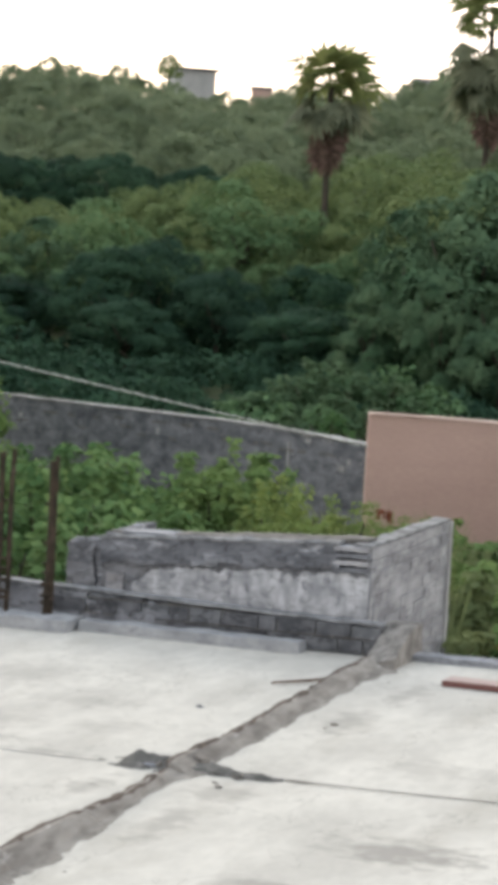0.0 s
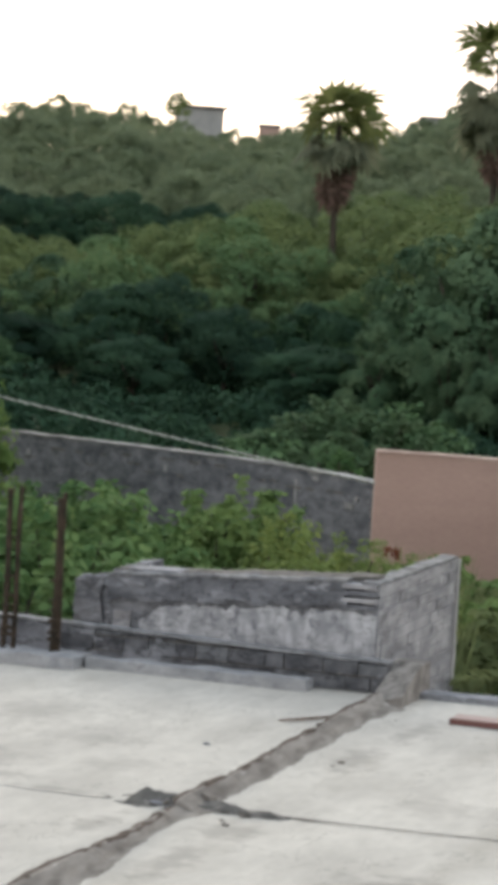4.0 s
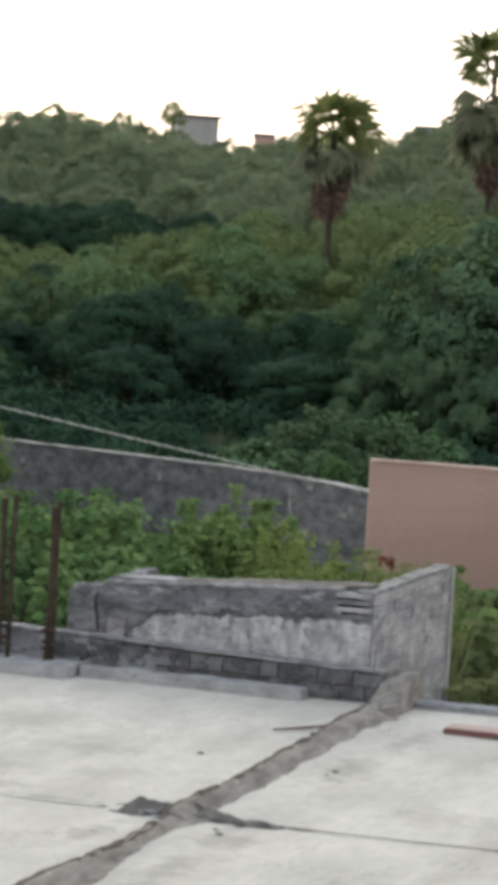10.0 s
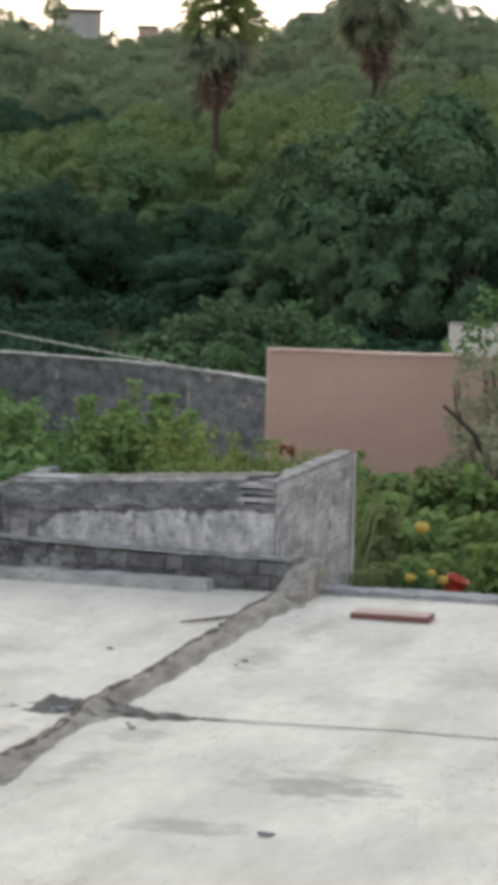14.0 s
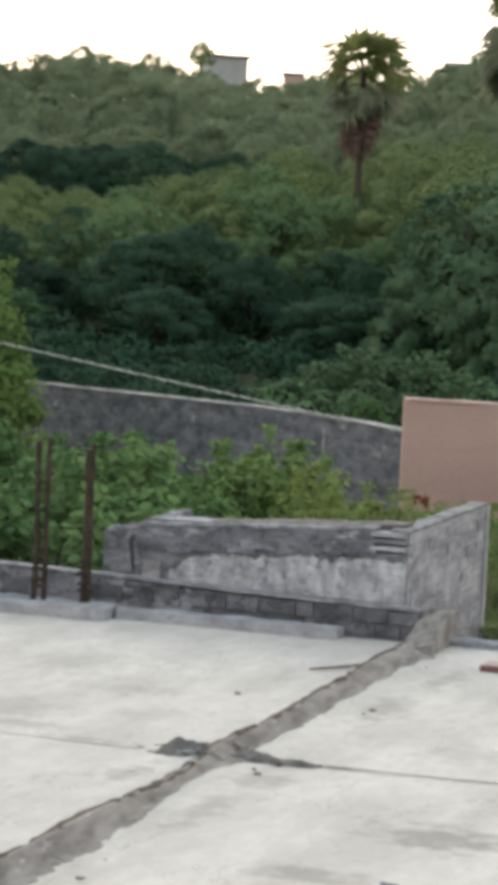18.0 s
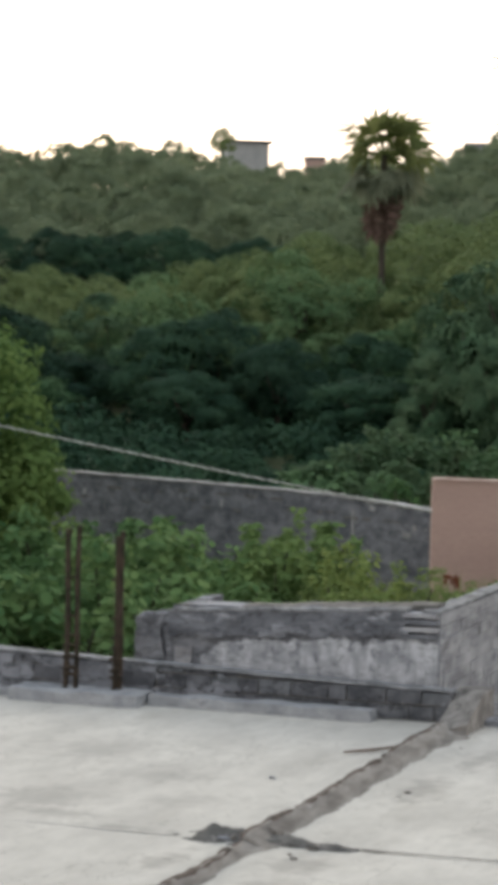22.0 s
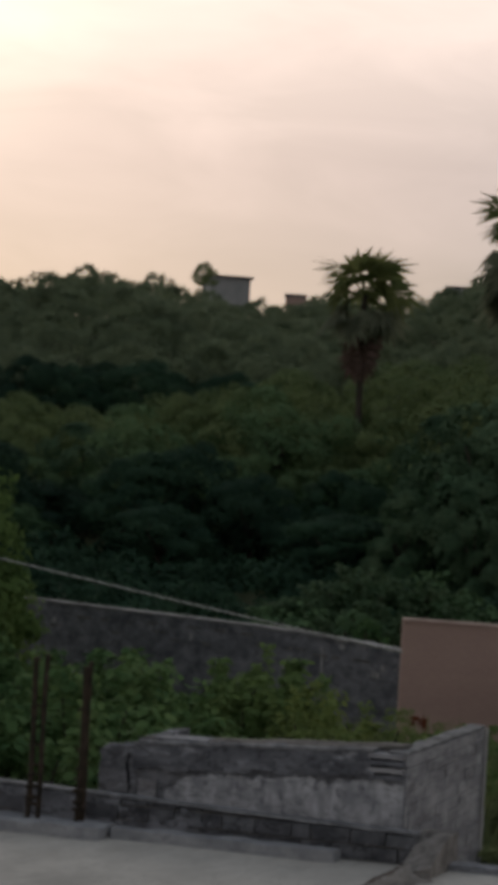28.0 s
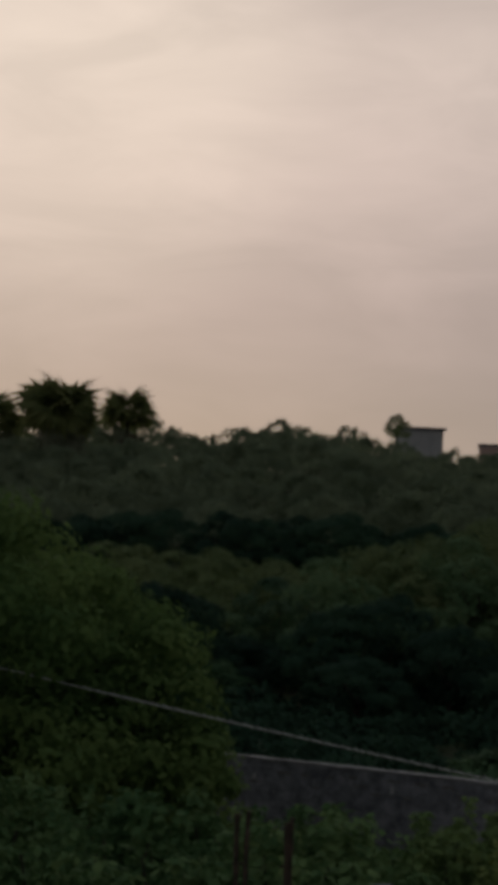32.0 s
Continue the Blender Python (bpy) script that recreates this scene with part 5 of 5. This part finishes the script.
def build_left_tree():
    rng = np.random.default_rng(55)
    x, y = polar(-11.6, 57)
    z0 = ground_z(x, y)
    ob = put("tree", None, None, pose(x, y, z0))
    tagged(ob, "large rounded feathery yellow-green tree beside the wall", "tree")
    top = EYE.z + 57 * math.tan(radians(2.15)) - z0
    bm = bmesh.new()
    tube([(0, 0, -0.4), (0.1, 0, 1.5), (0, 0.1, top * 0.6)], [0.28, 0.24, 0.12], 9, bm)
    for k in range(7):
        a = k * 0.9
        tube([(0, 0, 1.2), (math.cos(a) * 1.6, math.sin(a) * 1.6, top * 0.45), (math.cos(a) * 3.2, math.sin(a) * 3.2, top * 0.6)], [0.13, 0.08, 0.03], 6, bm)
    part("trunk", bm, BARK, ob, smooth=True)
    q = crown_quads(rng, 6.7, top, 0.0, 64, 52000, 0.24, 0.5, flat=0.15, lobe=(0.16, 0.28), loose=0.2)
    low = crown_quads(rng, 3.6, top * 0.62, 0.0, 34, 16000, 0.24, 0.5, flat=0.15, lobe=(0.2, 0.36), loose=0.2)
    q = np.concatenate([q, low + np.array([3.1, -0.6, 0.1]), low * np.array([-1, 1, 0.9]) + np.array([-3.0, -1.0, 0.1])])
    put("crown", leafy("crown", q, LEAF_TREE), ob)


build_left_tree()


def far_house(turn, base_tilt, top_tilt, dist, wide, deep, mat, label, spin=0.0, over=0.3):
    x, y = polar(turn, dist)
    zt = EYE.z + dist * math.tan(radians(top_tilt))
    zb = min(EYE.z + dist * math.tan(radians(base_tilt)), ground_z(x, y))
    ob = put("far_house", None, None, pose(x, y, zb, 0, 0, -turn + spin))
    tagged(ob, label, "house", "houses on the hill")
    h = zt - zb
    part("wall", box_bm(-wide / 2, wide / 2, 0, deep, -0.5, h - 0.25, 0.03), mat, ob)
    part("roof", box_bm(-wide / 2 - over, wide / 2 + over, -over, deep + over, h - 0.25, h, 0.03), BEAM, ob, "dark flat roof slab")
    return ob


# the two grey houses have haze painted into their wall colour
far_house(-1.66, 2.8, 4.33, 262, 4.3, 4.0, HAZY_WALL, "small grey flat-roofed house on the hilltop", 12)
far_house(-0.16, 3.0, 4.0, 241, 1.9, 3.0, PINK, "tiny pinkish hut on the hilltop", 0, 0.1)
far_house(3.5, 3.2, 4.37, 240, 2.3, 3.0, HAZY_WALL, "small grey block house on the hilltop", 0, 0.1)
far_house(8.35, 2.8, 4.2, 238, 2.4, 3.0, COPING, "pale house wall on the hilltop", 0, 0.1)


# ---- small things among the plants ----
def build_minibus():
    """Only its near corner shows past the shrub."""
    turn, dist = 8.52, 42.0
    x, y = polar(turn, dist)
    z0 = ground_z(x, y)
    ob = put("minibus", None, None, pose(x, y, z0, 0, 0, -14))
    tagged(ob, "parked minibus with white upper body and teal lower panels", "minibus")
    teal = material("teal_paint", (0.01, 0.11, 0.13), (0.015, 0.15, 0.17), 1.0, 0.35, 0.0, 10)
    white = material("white_paint", (0.62, 0.64, 0.66), (0.70, 0.72, 0.74), 1.0, 0.4, 0.0, 10)
    glass = material("dim_glass", (0.20, 0.24, 0.30), (0.24, 0.28, 0.34), 0.6, 0.12, 0.0, 10)
    tyre = material("tyre_rubber", (0.02, 0.02, 0.02), (0.035, 0.035, 0.035), 4, 0.9, 0.2, 30)
    zm = EYE.z + dist * math.tan(radians(-6.15)) - z0
    zt = EYE.z + dist * math.tan(radians(-4.25)) - z0
    body = box_bm(0.02, 5.2, 0.0, 1.9, 0.35, zm)
    bmesh.ops.bevel(body, geom=[e for e in body.edges], offset=0.10, segments=3, affect="EDGES")
    part("lower_body", body, teal, ob, "teal lower body")
    cab = box_bm(0.0, 5.2, 0.04, 1.86, zm - 0.04, zt)
    bmesh.ops.bevel(cab, geom=[e for e in cab.edges if e.verts[0].co.z > zm and e.verts[1].co.z > zm], offset=0.16, segments=2, affect="EDGES")
    part("upper_body", cab, white, ob, "white upper body")
    for k in range(4):
        a = 0.10 + k * 1.25
        f = part("window", box_bm(a, a + 1.1, 0.0, 0.05, zm + 0.06, zt - 0.20, 0.02), white, ob)
        part("pane", box_bm(a + 0.06, a + 1.04, -0.015, 0.02, zm + 0.13, zt - 0.27, 0.01), glass, f, "dim bluish pane")
    for a in (0.9, 4.2):
        for b in (0.12, 1.72):
            bm = bmesh.new()
            bmesh.ops.create_cone(bm, cap_ends=True, segments=20, radius1=0.36, radius2=0.36, depth=0.2)
            for v in bm.verts:
                v.co = Vector((a + v.co.x, b + v.co.z, 0.36 + v.co.y))
            part("wheel", bm, tyre, ob)


build_minibus()


def build_fruit():
    yellow = material("ripe_gourd", (0.42, 0.30, 0.05), (0.54, 0.40, 0.08), 3, 0.5, 0.1, 20)
    red = material("red_plastic", (0.33, 0.03, 0.02), (0.40, 0.05, 0.03), 3, 0.45, 0.1, 20)
    dark = material("gourd_stalk", (0.06, 0.08, 0.02), (0.10, 0.12, 0.04), 8, 0.8, 0.2, 30)

    def gourd(turn, tilt, dist, r, label):
        p = spot(turn, tilt, dist)
        ob = put("gourd", None, None, Matrix.Translation(p))
        tagged(ob, label, "gourd", "ripe gourds")
        bm = bmesh.new()
        bmesh.ops.create_uvsphere(bm, u_segments=24, v_segments=14, radius=r)
        for v in bm.verts:
            a = math.atan2(v.co.y, v.co.x)
            v.co = Vector((v.co.x * (1 + 0.06 * math.cos(8 * a)), v.co.y * (1 + 0.06 * math.cos(8 * a)), v.co.z * 0.85))
        part("flesh", bm, yellow, ob, smooth=True)
        part("stalk", tube([(0, 0, r * 0.7), (0.02, 0.01, r * 1.1), (0.06, 0.02, r * 1.35)], [0.02, 0.014, 0.01], 6), dark, ob, "dry green stalk")

    gourd(6.26, -7.13, 33.9, 0.10, "round yellow ripe gourd among green vines")
    gourd(6.02, -8.27, 33.3, 0.07, "small yellow gourd by the roof edge")
    gourd(6.78, -8.30, 33.2, 0.075, "yellow gourd beside a red tub")
    gourd(6.50, -8.15, 33.4, 0.06, "small yellow gourd among green vines")
    p = spot(7.02, -8.46, 33.3)
    ob = put("tub", None, None, Matrix.Translation(p) @ pose(0, 0, 0, 8, 20, 0))
    tagged(ob, "red plastic tub half hidden in vines", "tub")
    bm = bmesh.new()
    prof = [(0.11, -0.14), (0.13, 0.0), (0.15, 0.12), (0.165, 0.125), (0.165, 0.145), (0.14, 0.145), (0.12, 0.0), (0.09, -0.12)]
    rings = [[bm.verts.new((math.cos(k * math.pi / 10) * r, math.sin(k * math.pi / 10) * r, z)) for k in range(20)] for r, z in prof]
    for a, b in zip(rings, rings[1:]):
        for k in range(20):
            bm.faces.new([a[k], a[(k + 1) % 20], b[(k + 1) % 20], b[k]])
    bm.faces.new(rings[0])
    bm.faces.new(rings[-1])
    part("shell", bm, red, ob, smooth=True)
    # dry branch in the shrub
    q = [spot(6.67, -4.36, 45.5), spot(7.0, -4.63, 45.5), spot(7.4, -5.02, 45.6), spot(7.7, -5.9, 45.8)]
    ob = put("dry_branch", bm_mesh("dry_branch", tube(q, [0.03, 0.045, 0.05, 0.05], 6), BARK))
    tagged(ob, "dry brown branch leaning in the dusty shrub", "branch")


build_fruit()
